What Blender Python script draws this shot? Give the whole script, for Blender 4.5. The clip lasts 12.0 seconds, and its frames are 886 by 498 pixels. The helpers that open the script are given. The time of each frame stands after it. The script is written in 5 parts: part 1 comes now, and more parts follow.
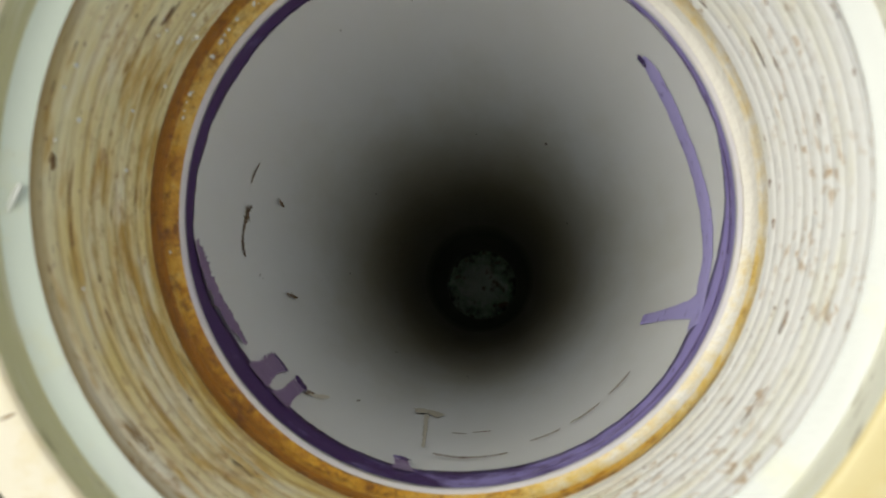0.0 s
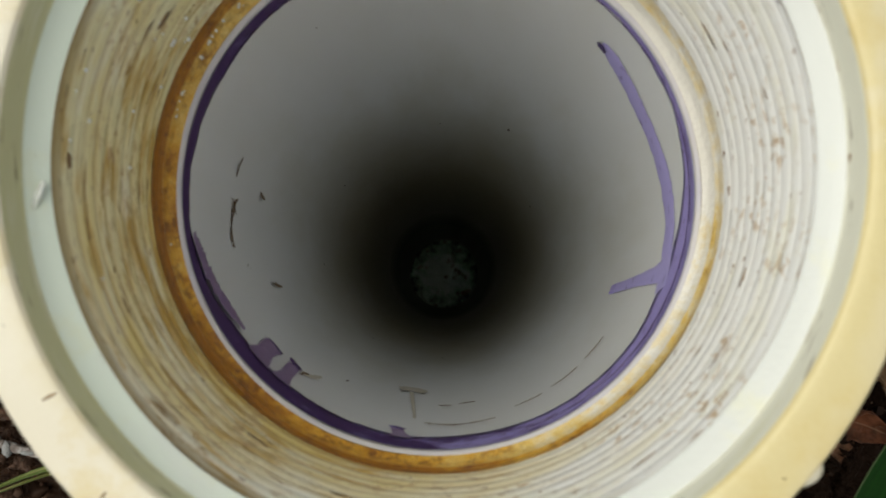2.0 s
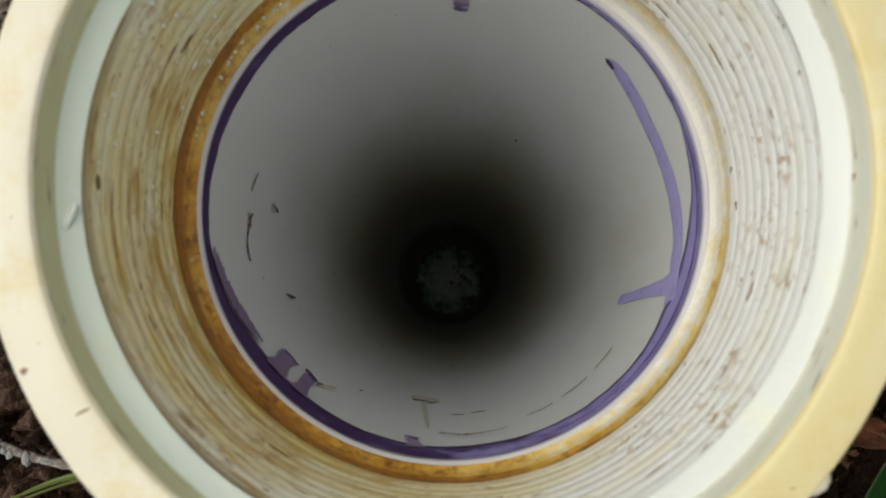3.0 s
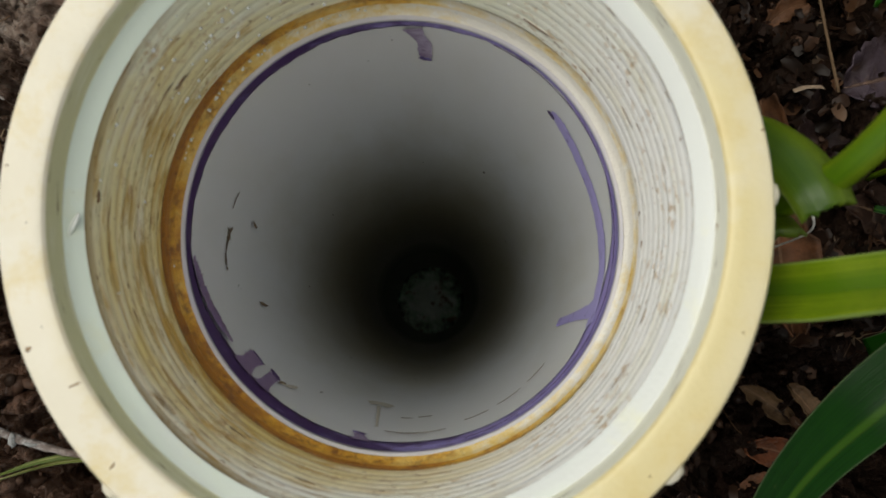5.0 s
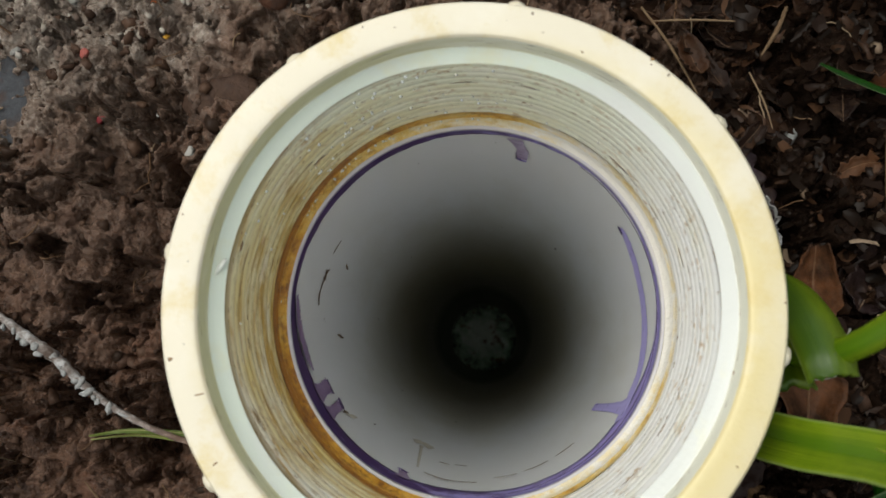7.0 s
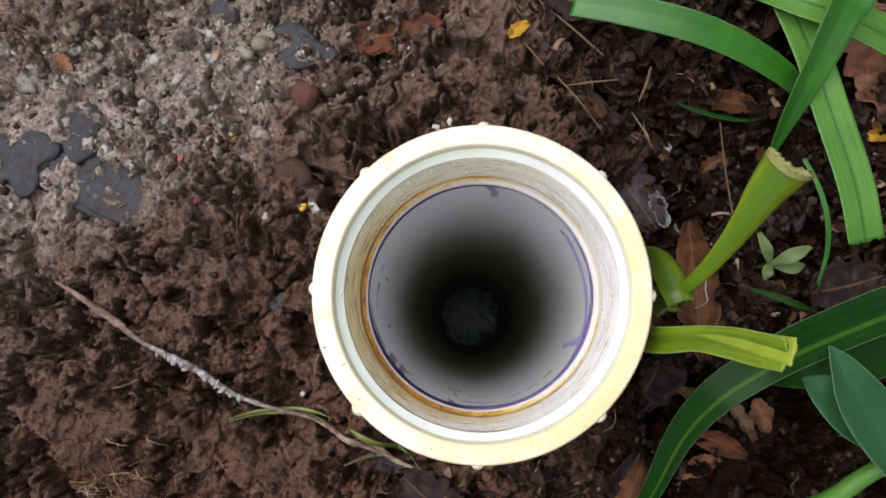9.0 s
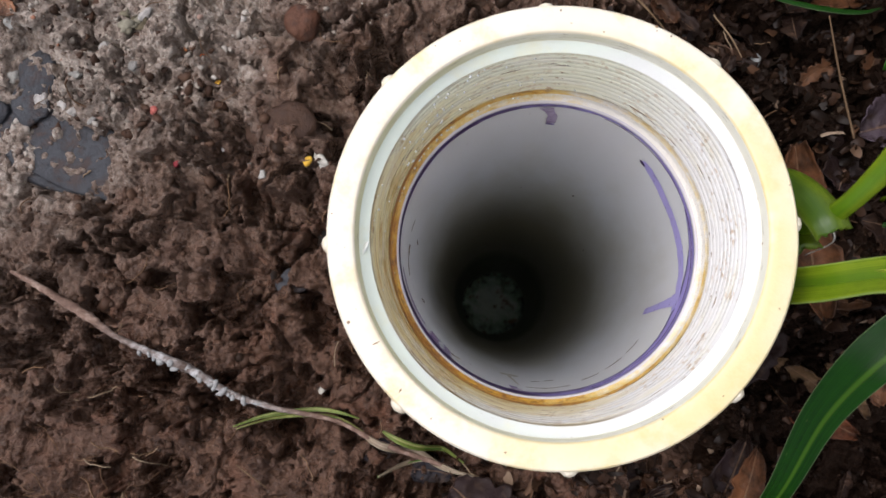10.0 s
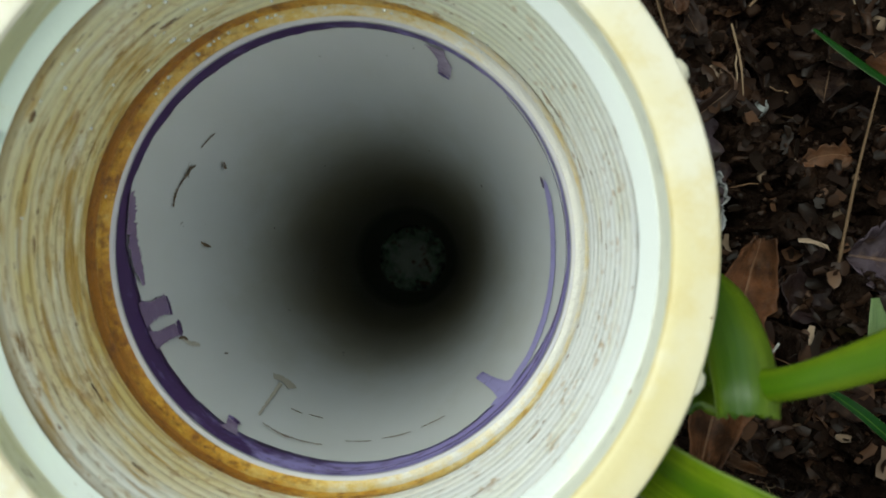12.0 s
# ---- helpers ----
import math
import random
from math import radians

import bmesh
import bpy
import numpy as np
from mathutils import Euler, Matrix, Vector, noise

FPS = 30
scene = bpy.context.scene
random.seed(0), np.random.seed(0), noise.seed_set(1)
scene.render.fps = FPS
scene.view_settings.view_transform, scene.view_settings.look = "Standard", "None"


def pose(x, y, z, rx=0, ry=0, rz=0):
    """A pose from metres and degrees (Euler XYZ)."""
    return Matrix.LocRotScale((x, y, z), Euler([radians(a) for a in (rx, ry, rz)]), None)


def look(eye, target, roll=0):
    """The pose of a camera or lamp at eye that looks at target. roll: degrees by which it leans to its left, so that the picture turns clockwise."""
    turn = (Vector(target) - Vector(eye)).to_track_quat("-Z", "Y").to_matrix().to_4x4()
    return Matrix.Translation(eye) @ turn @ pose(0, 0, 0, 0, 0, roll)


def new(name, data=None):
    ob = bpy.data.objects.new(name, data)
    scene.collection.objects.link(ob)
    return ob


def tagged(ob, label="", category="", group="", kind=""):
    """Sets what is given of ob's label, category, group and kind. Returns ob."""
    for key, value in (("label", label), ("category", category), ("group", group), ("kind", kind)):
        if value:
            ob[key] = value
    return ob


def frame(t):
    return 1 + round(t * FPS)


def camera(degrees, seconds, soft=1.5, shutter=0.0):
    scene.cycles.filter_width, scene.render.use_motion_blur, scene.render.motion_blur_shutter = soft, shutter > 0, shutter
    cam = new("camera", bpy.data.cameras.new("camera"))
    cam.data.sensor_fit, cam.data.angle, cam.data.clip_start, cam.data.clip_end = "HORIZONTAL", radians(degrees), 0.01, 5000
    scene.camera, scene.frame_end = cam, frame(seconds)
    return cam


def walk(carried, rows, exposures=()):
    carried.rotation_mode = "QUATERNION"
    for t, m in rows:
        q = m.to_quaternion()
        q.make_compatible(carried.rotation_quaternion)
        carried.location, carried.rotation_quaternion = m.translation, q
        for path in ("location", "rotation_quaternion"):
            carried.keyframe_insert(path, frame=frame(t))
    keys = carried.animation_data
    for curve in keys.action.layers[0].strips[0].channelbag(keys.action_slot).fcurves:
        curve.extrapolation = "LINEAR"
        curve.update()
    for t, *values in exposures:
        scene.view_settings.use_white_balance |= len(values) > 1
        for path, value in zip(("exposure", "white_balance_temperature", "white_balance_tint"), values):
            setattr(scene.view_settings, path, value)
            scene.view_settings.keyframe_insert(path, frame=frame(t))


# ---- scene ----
cam = camera(60.09, 12.0)
# a real lens: a one-millimetre aperture focused at arm's length
cam.data.dof.use_dof, cam.data.dof.focus_distance, cam.data.dof.aperture_fstop = True, 0.29, 30.0
# seconds, place, turn about x, y, z in degrees
ROWS = [
    (0.0, 0.0067, -0.0150, 0.2150, 2.96, 3.76, -1.96),
    (0.5, 0.0108, -0.0122, 0.2190, 1.99, 3.06, -5.99),
    (1.0, 0.0129, -0.0255, 0.2322, 1.40, 2.11, -5.63),
    (1.5, 0.0035, -0.0172, 0.2237, 1.47, 1.20, -5.68),
    (2.0, 0.0015, -0.0176, 0.2257, 2.23, 0.70, -4.88),
    (2.5, 0.0007, -0.0172, 0.2268, 2.64, 0.82, -4.88),
    (2.7, -0.0010, -0.0159, 0.2270, 2.54, 1.04, -5.40),
    (4.3, 0.0075, -0.0154, 0.2478, 2.90, 0.77, -2.14),
    (4.5, 0.0059, -0.0179, 0.2462, 2.93, 0.96, -2.08),
    (5.0, 0.0092, -0.0176, 0.2535, 4.20, 0.06, -2.15),
    (5.5, 0.0046, -0.0186, 0.2604, 5.13, 0.58, -1.62),
    (6.0, -0.0070, -0.0242, 0.2960, 7.88, 1.51, -0.17),
    (6.5, -0.0023, -0.0186, 0.2953, 8.29, 1.78, 1.86),
    (7.0, 0.0073, -0.0066, 0.2859, 6.64, 3.87, 9.37),
    (7.5, 0.0237, -0.0153, 0.3085, 5.01, -0.30, 12.83),
    (7.7, 0.0244, -0.0165, 0.2939, 5.25, 1.08, 11.13),
    (9.3, -0.0049, -0.0090, 0.4353, 5.00, 2.46, -0.16),
    (9.5, -0.0050, -0.0119, 0.3907, 4.77, 1.34, -0.73),
    (10.0, -0.0210, -0.0209, 0.3406, 4.62, 3.30, -2.62),
    (10.5, -0.0016, -0.0128, 0.3339, 5.32, 0.83, -0.26),
    (11.0, 0.0042, -0.0153, 0.3119, 4.92, 0.71, 11.78),
    (11.5, 0.0162, -0.0136, 0.2827, 3.29, 0.57, 16.66),
    (12.0, 0.0197, 0.0049, 0.2460, 0.54, -0.67, 19.17),
]
walk(cam, [(t, pose(x, y, z, rx, ry, rz)) for t, x, y, z, rx, ry, rz in ROWS],
     exposures=[(0.0, 0.02, 6750, 4), (0.6, -0.15, 6750, 4), (1.0, -0.24, 6750, 4), (2.7, -0.18, 6700, 4), (5.5, -0.28, 6600, 5), (6.0, -0.22, 6550, 5), (6.5, -0.02, 6550, 5), (7.7, -0.04, 6500, 5), (9.3, 0.42, 6200, 17), (9.7, 0.42, 6200, 17), (10.5, 0.28, 6200, 14), (11.0, 0.28, 6150, 9), (12.0, 0.05, 6150, -7)])

# ---- light ----
world = bpy.data.worlds.new("sky")
scene.world = world
world.use_nodes = True
wn, wl = world.node_tree.nodes, world.node_tree.links
sky = wn.new("ShaderNodeTexSky")
sky.sky_type, sky.sun_disc = "NISHITA", False
sky.sun_elevation, sky.sun_rotation = radians(66), radians(-68)
sky.dust_density, sky.air_density = 4.0, 1.0
grey = wn.new("ShaderNodeHueSaturation")
grey.inputs["Saturation"].default_value = 0.30
wl.new(sky.outputs[0], grey.inputs["Color"])
wl.new(grey.outputs[0], wn["Background"].inputs["Color"])
wn["Background"].inputs["Strength"].default_value = 0.15

sun_data = bpy.data.lights.new("sun", "SUN")
sun_data.energy, sun_data.angle, sun_data.color = 1.74, radians(68), (1.0, 0.97, 0.92)
sun = new("sun", sun_data)
sun.matrix_world = look((-0.66, 0.26, 1.62), (0, 0, 0))


# ---- materials ----
class Mat:
    """Small builder for a node material."""

    def __init__(self, name):
        self.m = bpy.data.materials.new(name)
        self.m.use_nodes = True
        self.t = self.m.node_tree
        self.p = self.t.nodes["Principled BSDF"]
        self.coord = self.t.nodes.new("ShaderNodeTexCoord")

    def link(self, a, b):
        self.t.links.new(a, b)

    def scaled(self, sx, sy=None, sz=None, source="Object"):
        n = self.t.nodes.new("ShaderNodeMapping")
        n.inputs["Scale"].default_value = (sx, sx if sy is None else sy, sx if sz is None else sz)
        self.link(self.coord.outputs[source], n.inputs["Vector"])
        return n.outputs[0]

    def noise(self, scale, detail=4.0, rough=0.6, vec=None, distort=0.0):
        n = self.t.nodes.new("ShaderNodeTexNoise")
        n.inputs["Scale"].default_value, n.inputs["Detail"].default_value = scale, detail
        n.inputs["Roughness"].default_value, n.inputs["Distortion"].default_value = rough, distort
        self.link(self.coord.outputs["Object"] if vec is None else vec, n.inputs["Vector"])
        return n.outputs["Fac"]

    def cells(self, scale, vec=None, feature="F1"):
        n = self.t.nodes.new("ShaderNodeTexVoronoi")
        n.feature = feature
        n.inputs["Scale"].default_value = scale
        self.link(self.coord.outputs["Object"] if vec is None else vec, n.inputs["Vector"])
        return n.outputs["Distance"]

    def ramp(self, fac, *stops):
        n = self.t.nodes.new("ShaderNodeValToRGB")
        e = n.color_ramp.elements
        while len(e) < len(stops):
            e.new(0.5)
        for el, (pos, col) in zip(e, stops):
            el.position = pos
            el.color = (*col, 1) if isinstance(col, tuple) else (col, col, col, 1)
        self.link(fac, n.inputs[0])
        return n.outputs[0]

    def mix(self, fac, a, b, blend="MIX"):
        n = self.t.nodes.new("ShaderNodeMix")
        n.data_type, n.blend_type = "RGBA", blend
        for sock, val in ((n.inputs[0], fac), (n.inputs[6], a), (n.inputs[7], b)):
            if isinstance(val, (int, float)):
                sock.default_value = val
            elif isinstance(val, tuple):
                sock.default_value = (*val, 1)
            else:
                self.link(val, sock)
        return n.outputs[2]

    def math(self, op, a, b=0.0, clamp=False):
        n = self.t.nodes.new("ShaderNodeMath")
        n.operation, n.use_clamp = op, clamp
        for sock, val in zip(n.inputs, (a, b)):
            if isinstance(val, (int, float)):
                sock.default_value = val
            else:
                self.link(val, sock)
        return n.outputs[0]

    def axis(self, name, source="Object"):
        n = self.t.nodes.new("ShaderNodeSeparateXYZ")
        self.link(self.coord.outputs[source], n.inputs[0])
        return n.outputs[name]

    def island(self):
        return self.t.nodes.new("ShaderNodeNewGeometry").outputs["Random Per Island"]

    def each(self):
        return self.t.nodes.new("ShaderNodeObjectInfo").outputs["Random"]

    def done(self, color=None, rough=0.5, bump=None, depth=0.001, strength=0.5, **more):
        if color is not None:
            if isinstance(color, tuple):
                self.p.inputs["Base Color"].default_value = (*color, 1)
            else:
                self.link(color, self.p.inputs["Base Color"])
        if isinstance(rough, (int, float)):
            self.p.inputs["Roughness"].default_value = rough
        else:
            self.link(rough, self.p.inputs["Roughness"])
        if bump is not None:
            n = self.t.nodes.new("ShaderNodeBump")
            n.inputs["Distance"].default_value, n.inputs["Strength"].default_value = depth, strength
            self.link(bump, n.inputs["Height"])
            self.link(n.outputs[0], self.p.inputs["Normal"])
        for k, v in more.items():
            self.p.inputs[k.replace("_", " ")].default_value = v
        return self.m


def make_rim_mat():
    m = Mat("aged_ivory_plastic")
    big = m.noise(26, 4, 0.6)
    side = m.math("ADD", m.math("MULTIPLY", m.axis("X"), 6.5), m.math("MULTIPLY", m.axis("Y"), -3.5))
    out = m.math("SQRT", m.math("ADD", m.math("POWER", m.axis("X"), 2.0), m.math("POWER", m.axis("Y"), 2.0)))
    inner = m.math("MULTIPLY", m.math("SUBTRACT", 0.0622, out), 45.0)
    yellow = m.ramp(m.math("ADD", m.math("ADD", big, side), inner), (0.42, 0.0), (0.95, 1.0))
    col = m.mix(yellow, (0.655, 0.598, 0.470), (0.62, 0.525, 0.275))
    blot = m.ramp(m.noise(75, 5, 0.68), (0.50, 0.0), (0.68, 0.75))
    col = m.mix(blot, col, (0.58, 0.46, 0.20))
    bleach = m.ramp(m.noise(48, 4, 0.6), (0.54, 0.0), (0.70, 0.6))
    col = m.mix(bleach, col, (0.70, 0.66, 0.56))
    speck = m.ramp(m.noise(330, 2, 0.5), (0.745, 0.0), (0.77, 0.9))
    col = m.mix(speck, col, (0.10, 0.06, 0.03))
    relief = m.math("ADD", m.noise(500, 3), m.math("MULTIPLY", m.noise(120, 3), 1.5))
    return m.done(col, m.ramp(m.noise(90, 4), (0.35, 0.34), (0.65, 0.5)), relief, 0.0004, 0.3)


def make_socket_mat():
    m = Mat("stained_white_plastic")
    turn = m.math("DIVIDE", m.math("ARCTAN2", m.axis("Y"), m.axis("X")), 2 * math.pi)
    phase = m.math("FRACT", m.math("ADD", m.math("DIVIDE", m.axis("Z"), 0.003175), turn))
    groove = m.ramp(m.math("ABSOLUTE", m.math("SUBTRACT", phase, 0.5)), (0.08, 1.0), (0.26, 0.0))
    streak = m.noise(1.0, 5, 0.65, m.scaled(55, 55, 260))
    broad = m.noise(1.0, 4, 0.6, m.scaled(26, 26, 110))
    side = m.math("ADD", m.math("MULTIPLY", m.axis("X"), -5.5), m.math("MULTIPLY", m.axis("Y"), -2.4))
    low = m.math("MULTIPLY", m.math("SUBTRACT", 0.100, m.axis("Z")), 7.0)
    dirty = m.math("ADD", side, low)
    col = m.mix(m.ramp(m.math("ADD", m.axis("Y"), m.math("MULTIPLY", m.axis("X"), -0.6)), (0.0, 0.0), (0.045, 1.0)), (0.92, 0.915, 0.89), (0.84, 0.85, 0.66))
    film = m.ramp(m.math("ADD", m.math("MULTIPLY", broad, 0.9), dirty), (0.36, 0.0), (0.90, 0.95))
    col = m.mix(film, col, (0.78, 0.635, 0.24))
    light = m.ramp(m.noise(1.0, 4, 0.65, m.scaled(50, 50, 140)), (0.52, 0.0), (0.68, 0.7))
    col = m.mix(light, col, (0.87, 0.845, 0.71))
    rings = m.math("MULTIPLY", groove, m.ramp(m.math("ADD", broad, m.math("MULTIPLY", dirty, 0.7)), (0.60, 0.0), (0.98, 0.9)))
    col = m.mix(rings, col, (0.46, 0.30, 0.085))
    silt = m.ramp(m.math("ADD", streak, m.math("MULTIPLY", dirty, 0.42)), (0.62, 0.0), (0.76, 0.9))
    col = m.mix(silt, col, (0.52, 0.32, 0.065))
    mottle = m.math("MULTIPLY", m.ramp(m.noise(1.0, 4, 0.65, m.scaled(420, 420, 560)), (0.53, 0.0), (0.61, 1.0)), m.ramp(m.noise(70, 4, 0.6), (0.46, 0.05), (0.64, 0.85)))
    col = m.mix(mottle, col, (0.48, 0.32, 0.15))
    grime = m.ramp(m.math("ADD", m.noise(1.0, 5, 0.7, m.scaled(80, 80, 460)), m.math("MULTIPLY", side, 0.10)), (0.63, 0.0), (0.69, 0.9))
    col = m.mix(grime, col, (0.27, 0.15, 0.05))
    edge = m.math("MULTIPLY", m.ramp(m.axis("Z"), (0.1150, 0.0), (0.1168, 1.0)), m.ramp(m.math("ADD", broad, side), (0.45, 0.0), (0.75, 0.9)))
    col = m.mix(edge, col, (0.27, 0.17, 0.055))
    speck = m.ramp(m.noise(1.0, 3, 0.55, m.scaled(330, 330, 560)), (0.665, 0.0), (0.72, 0.9))
    col = m.mix(speck, col, (0.24, 0.13, 0.05))
    return m.done(col, m.ramp(broad, (0.3, 0.16), (0.7, 0.40)), m.noise(160, 4, 0.6), 0.0004, 0.25)


def make_band_mat():
    m = Mat("pale_green_white_plastic")
    broad = m.noise(1.0, 3, 0.6, m.scaled(30, 30, 160))
    side = m.math("ADD", m.math("MULTIPLY", m.axis("X"), -5.0), m.math("MULTIPLY", m.axis("Y"), 2.0))
    col = m.mix(m.ramp(m.math("ADD", broad, side), (0.35, 0.0), (0.75, 1.0)), (0.60, 0.61, 0.58), (0.66, 0.72, 0.62))
    scum = m.ramp(m.noise(70, 5, 0.68), (0.55, 0.0), (0.72, 0.5))
    col = m.mix(scum, col, (0.68, 0.66, 0.43))
    line = m.ramp(m.noise(1.0, 4, 0.7, m.scaled(110, 110, 800)), (0.68, 0.0), (0.75, 0.9))
    col = m.mix(line, col, (0.24, 0.16, 0.06))
    return m.done(col, 0.26, m.noise(190, 4, 0.6), 0.0005, 0.3)


def make_rust_mat(name, wide):
    """Rust on the ledge: dark and crusty on one side, a thin tan line on the other. wide: how far it has spread."""
    m = Mat(name)
    side = m.math("ADD", m.math("MULTIPLY", m.axis("X"), -7.0), m.math("ADD", m.math("MULTIPLY", m.axis("Y"), -3.4), wide))
    n = m.math("ADD", m.math("MULTIPLY", m.noise(70, 5, 0.7), 1.1), m.math("MULTIPLY", m.noise(420, 5, 0.7), 0.55))
    n = m.math("SUBTRACT", n, 0.25)
    load = m.math("ADD", n, side)
    col = m.ramp(load, (0.26, (0.80, 0.77, 0.70)), (0.42, (0.76, 0.66, 0.44)), (0.58, (0.72, 0.52, 0.16)), (0.80, (0.62, 0.33, 0.035)), (1.0, (0.36, 0.145, 0.012)))
    spots = m.ramp(m.math("ADD", m.math("MULTIPLY", m.noise(650, 4, 0.65), 0.5), m.math("MULTIPLY", m.noise(190, 4, 0.65), 0.5)), (0.50, 0.0), (0.60, 0.85))
    col = m.mix(m.math("MULTIPLY", spots, m.ramp(load, (0.46, 0.0), (0.85, 1.0))), col, (0.17, 0.060, 0.010))
    return m.done(col, 0.36, m.noise(600, 4), 0.0006, 0.6)


def make_pipe_mat():
    m = Mat("grey_white_pipe")
    film = m.noise(1.0, 4, 0.6, m.scaled(30, 30, 9))
    col = m.mix(m.ramp(film, (0.35, 0.0), (0.75, 1.0)), (0.735, 0.755, 0.775), (0.69, 0.70, 0.69))
    # olive-brown silt tint, plus the bore's fading light put into the colour
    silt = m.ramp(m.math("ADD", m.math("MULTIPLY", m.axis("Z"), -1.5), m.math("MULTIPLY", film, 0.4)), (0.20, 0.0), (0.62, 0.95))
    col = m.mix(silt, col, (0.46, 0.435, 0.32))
    speck = m.ramp(m.noise(1.0, 2, 0.5, m.scaled(260, 260, 90)), (0.76, 0.0), (0.78, 1.0))
    col = m.mix(speck, col, (0.08, 0.06, 0.04))
    return m.done(col, 0.30, film, 0.0003, 0.2)


def make_ink_mat(name, dark, light):
    m = Mat(name)
    n = m.math("ADD", m.math("MULTIPLY", m.noise(1.0, 5, 0.7, m.scaled(130, 130, 200)), 1.7), -0.35)
    n = m.math("SUBTRACT", m.math("ADD", n, m.math("MULTIPLY", m.axis("Y"), 0.6)), m.math("MULTIPLY", m.axis("X"), 9.5))
    col = m.ramp(n, (0.28, light), (0.48, tuple(a * 0.6 + b * 0.4 for a, b in zip(dark, light))), (0.66, dark))
    blot = m.ramp(m.noise(1.0, 4, 0.6, m.scaled(260, 260, 420)), (0.60, 0.0), (0.68, 0.8))
    col = m.mix(blot, col, tuple(c * 0.7 for c in dark))
    return m.done(col, 0.33)


def make_soil_mat():
    m = Mat("wet_soil")
    crumb = m.math("ADD", m.math("MULTIPLY", m.noise(190, 6, 0.66), 0.6), m.math("MULTIPLY", m.noise(60, 5, 0.62), 0.4))
    patch = m.noise(16, 5, 0.62)
    fine = m.noise(800, 4, 0.6)
    col = m.ramp(crumb, (0.36, (0.034, 0.017, 0.010)), (0.48, (0.072, 0.038, 0.023)), (0.58, (0.110, 0.061, 0.039)), (0.70, (0.165, 0.100, 0.068)))
    col = m.mix(m.ramp(patch, (0.46, 0.0), (0.66, 0.5)), col, (0.098, 0.054, 0.036))
    col = m.mix(m.ramp(fine, (0.32, 0.45), (0.46, 0.0)), col, (0.034, 0.017, 0.011))
    red = m.ramp(m.noise(38, 4, 0.6), (0.54, 0.0), (0.70, 0.55))
    col = m.mix(red, col, (0.140, 0.062, 0.036))
    far = m.math("ADD", m.math("MULTIPLY", m.axis("X"), -1.5), m.math("MULTIPLY", m.axis("Y"), 2.5))
    dust = m.ramp(m.math("ADD", far, m.math("ADD", m.math("MULTIPLY", m.noise(30, 5, 0.65), 0.5), m.math("MULTIPLY", m.noise(210, 5, 0.7), 0.35))), (0.58, 0.0), (0.98, 0.85))
    col = m.mix(dust, col, m.ramp(m.noise(330, 5, 0.7), (0.34, (0.085, 0.055, 0.038)), (0.50, (0.150, 0.104, 0.077)), (0.66, (0.26, 0.195, 0.150))))
    across = m.math("ADD", m.math("MULTIPLY", m.axis("X"), -0.406), m.math("MULTIPLY", m.axis("Y"), 0.914))
    band = m.math("SUBTRACT", 1.0, m.math("MULTIPLY", m.math("ABSOLUTE", m.math("SUBTRACT", across, 0.178)), 11.5))
    edge = m.ramp(m.math("MULTIPLY", m.axis("X"), -5.0), (0.25, 0.0), (0.75, 1.0))
    crust = m.math("ADD", m.math("MULTIPLY", m.math("MULTIPLY", band, edge), 0.55), m.math("ADD", m.math("MULTIPLY", m.noise(70, 6, 0.68), 0.9), m.math("MULTIPLY", fine, 0.25)))
    gritty = m.ramp(crust, (0.70, 0.0), (0.98, 0.9))
    sand = m.ramp(m.math("ADD", m.math("MULTIPLY", m.noise(480, 5, 0.7), 0.5), m.math("MULTIPLY", m.noise(95, 5, 0.65), 0.5)), (0.36, (0.10, 0.075, 0.060)), (0.48, (0.215, 0.170, 0.135)), (0.62, (0.44, 0.39, 0.33)))
    col = m.mix(gritty, col, sand)
    # shade of the overhanging plants, put into the soil colour as near-black
    plant_shade = m.ramp(m.math("ADD", m.math("MULTIPLY", m.axis("X"), 4.0), m.math("MULTIPLY", patch, 0.7)), (0.46, 0.0), (0.72, 0.9))
    col = m.mix(plant_shade, col, (0.008, 0.005, 0.0035))
    out = m.math("SQRT", m.math("ADD", m.math("POWER", m.axis("X"), 2.0), m.math("POWER", m.axis("Y"), 2.0)))
    open_soil = m.ramp(m.noise(2.2, 6, 0.65), (0.36, (0.060, 0.038, 0.028)), (0.52, (0.115, 0.075, 0.056)), (0.68, (0.19, 0.145, 0.115)))
    away = m.ramp(m.math("ADD", out, m.math("MULTIPLY", m.noise(12, 4), 0.12)), (0.36, 0.0), (0.60, 1.0))
    col = m.mix(away, col, open_soil)
    m.link(m.ramp(m.math("SUBTRACT", plant_shade, away, True), (0.0, 0.26), (0.8, 0.04)), m.p.inputs["Specular IOR Level"])
    rough = m.ramp(m.noise(45, 5, 0.65), (0.42, 0.10), (0.58, 0.42))
    lumps = m.math("ADD", m.math("MULTIPLY", m.cells(300), -0.35), m.math("MULTIPLY", m.cells(130), -0.7))
    relief = m.math("ADD", m.math("ADD", m.math("MULTIPLY", crumb, 1.6), m.math("MULTIPLY", fine, 0.25)), lumps)
    return m.done(col, rough, relief, 0.0042, 0.9)


def make_palette_mat(name, stops, rough=0.6, scale=300, per="island", grain=0.35):
    m = Mat(name)
    pick = m.island() if per == "island" else m.each()
    col = m.ramp(pick, *stops)
    col = m.mix(m.math("MULTIPLY", m.noise(scale, 4, 0.65), grain), col, (0.02, 0.014, 0.01))
    return m.done(col, rough, m.noise(scale * 2, 3), 0.0006, 0.5, Specular_IOR_Level=0.08)


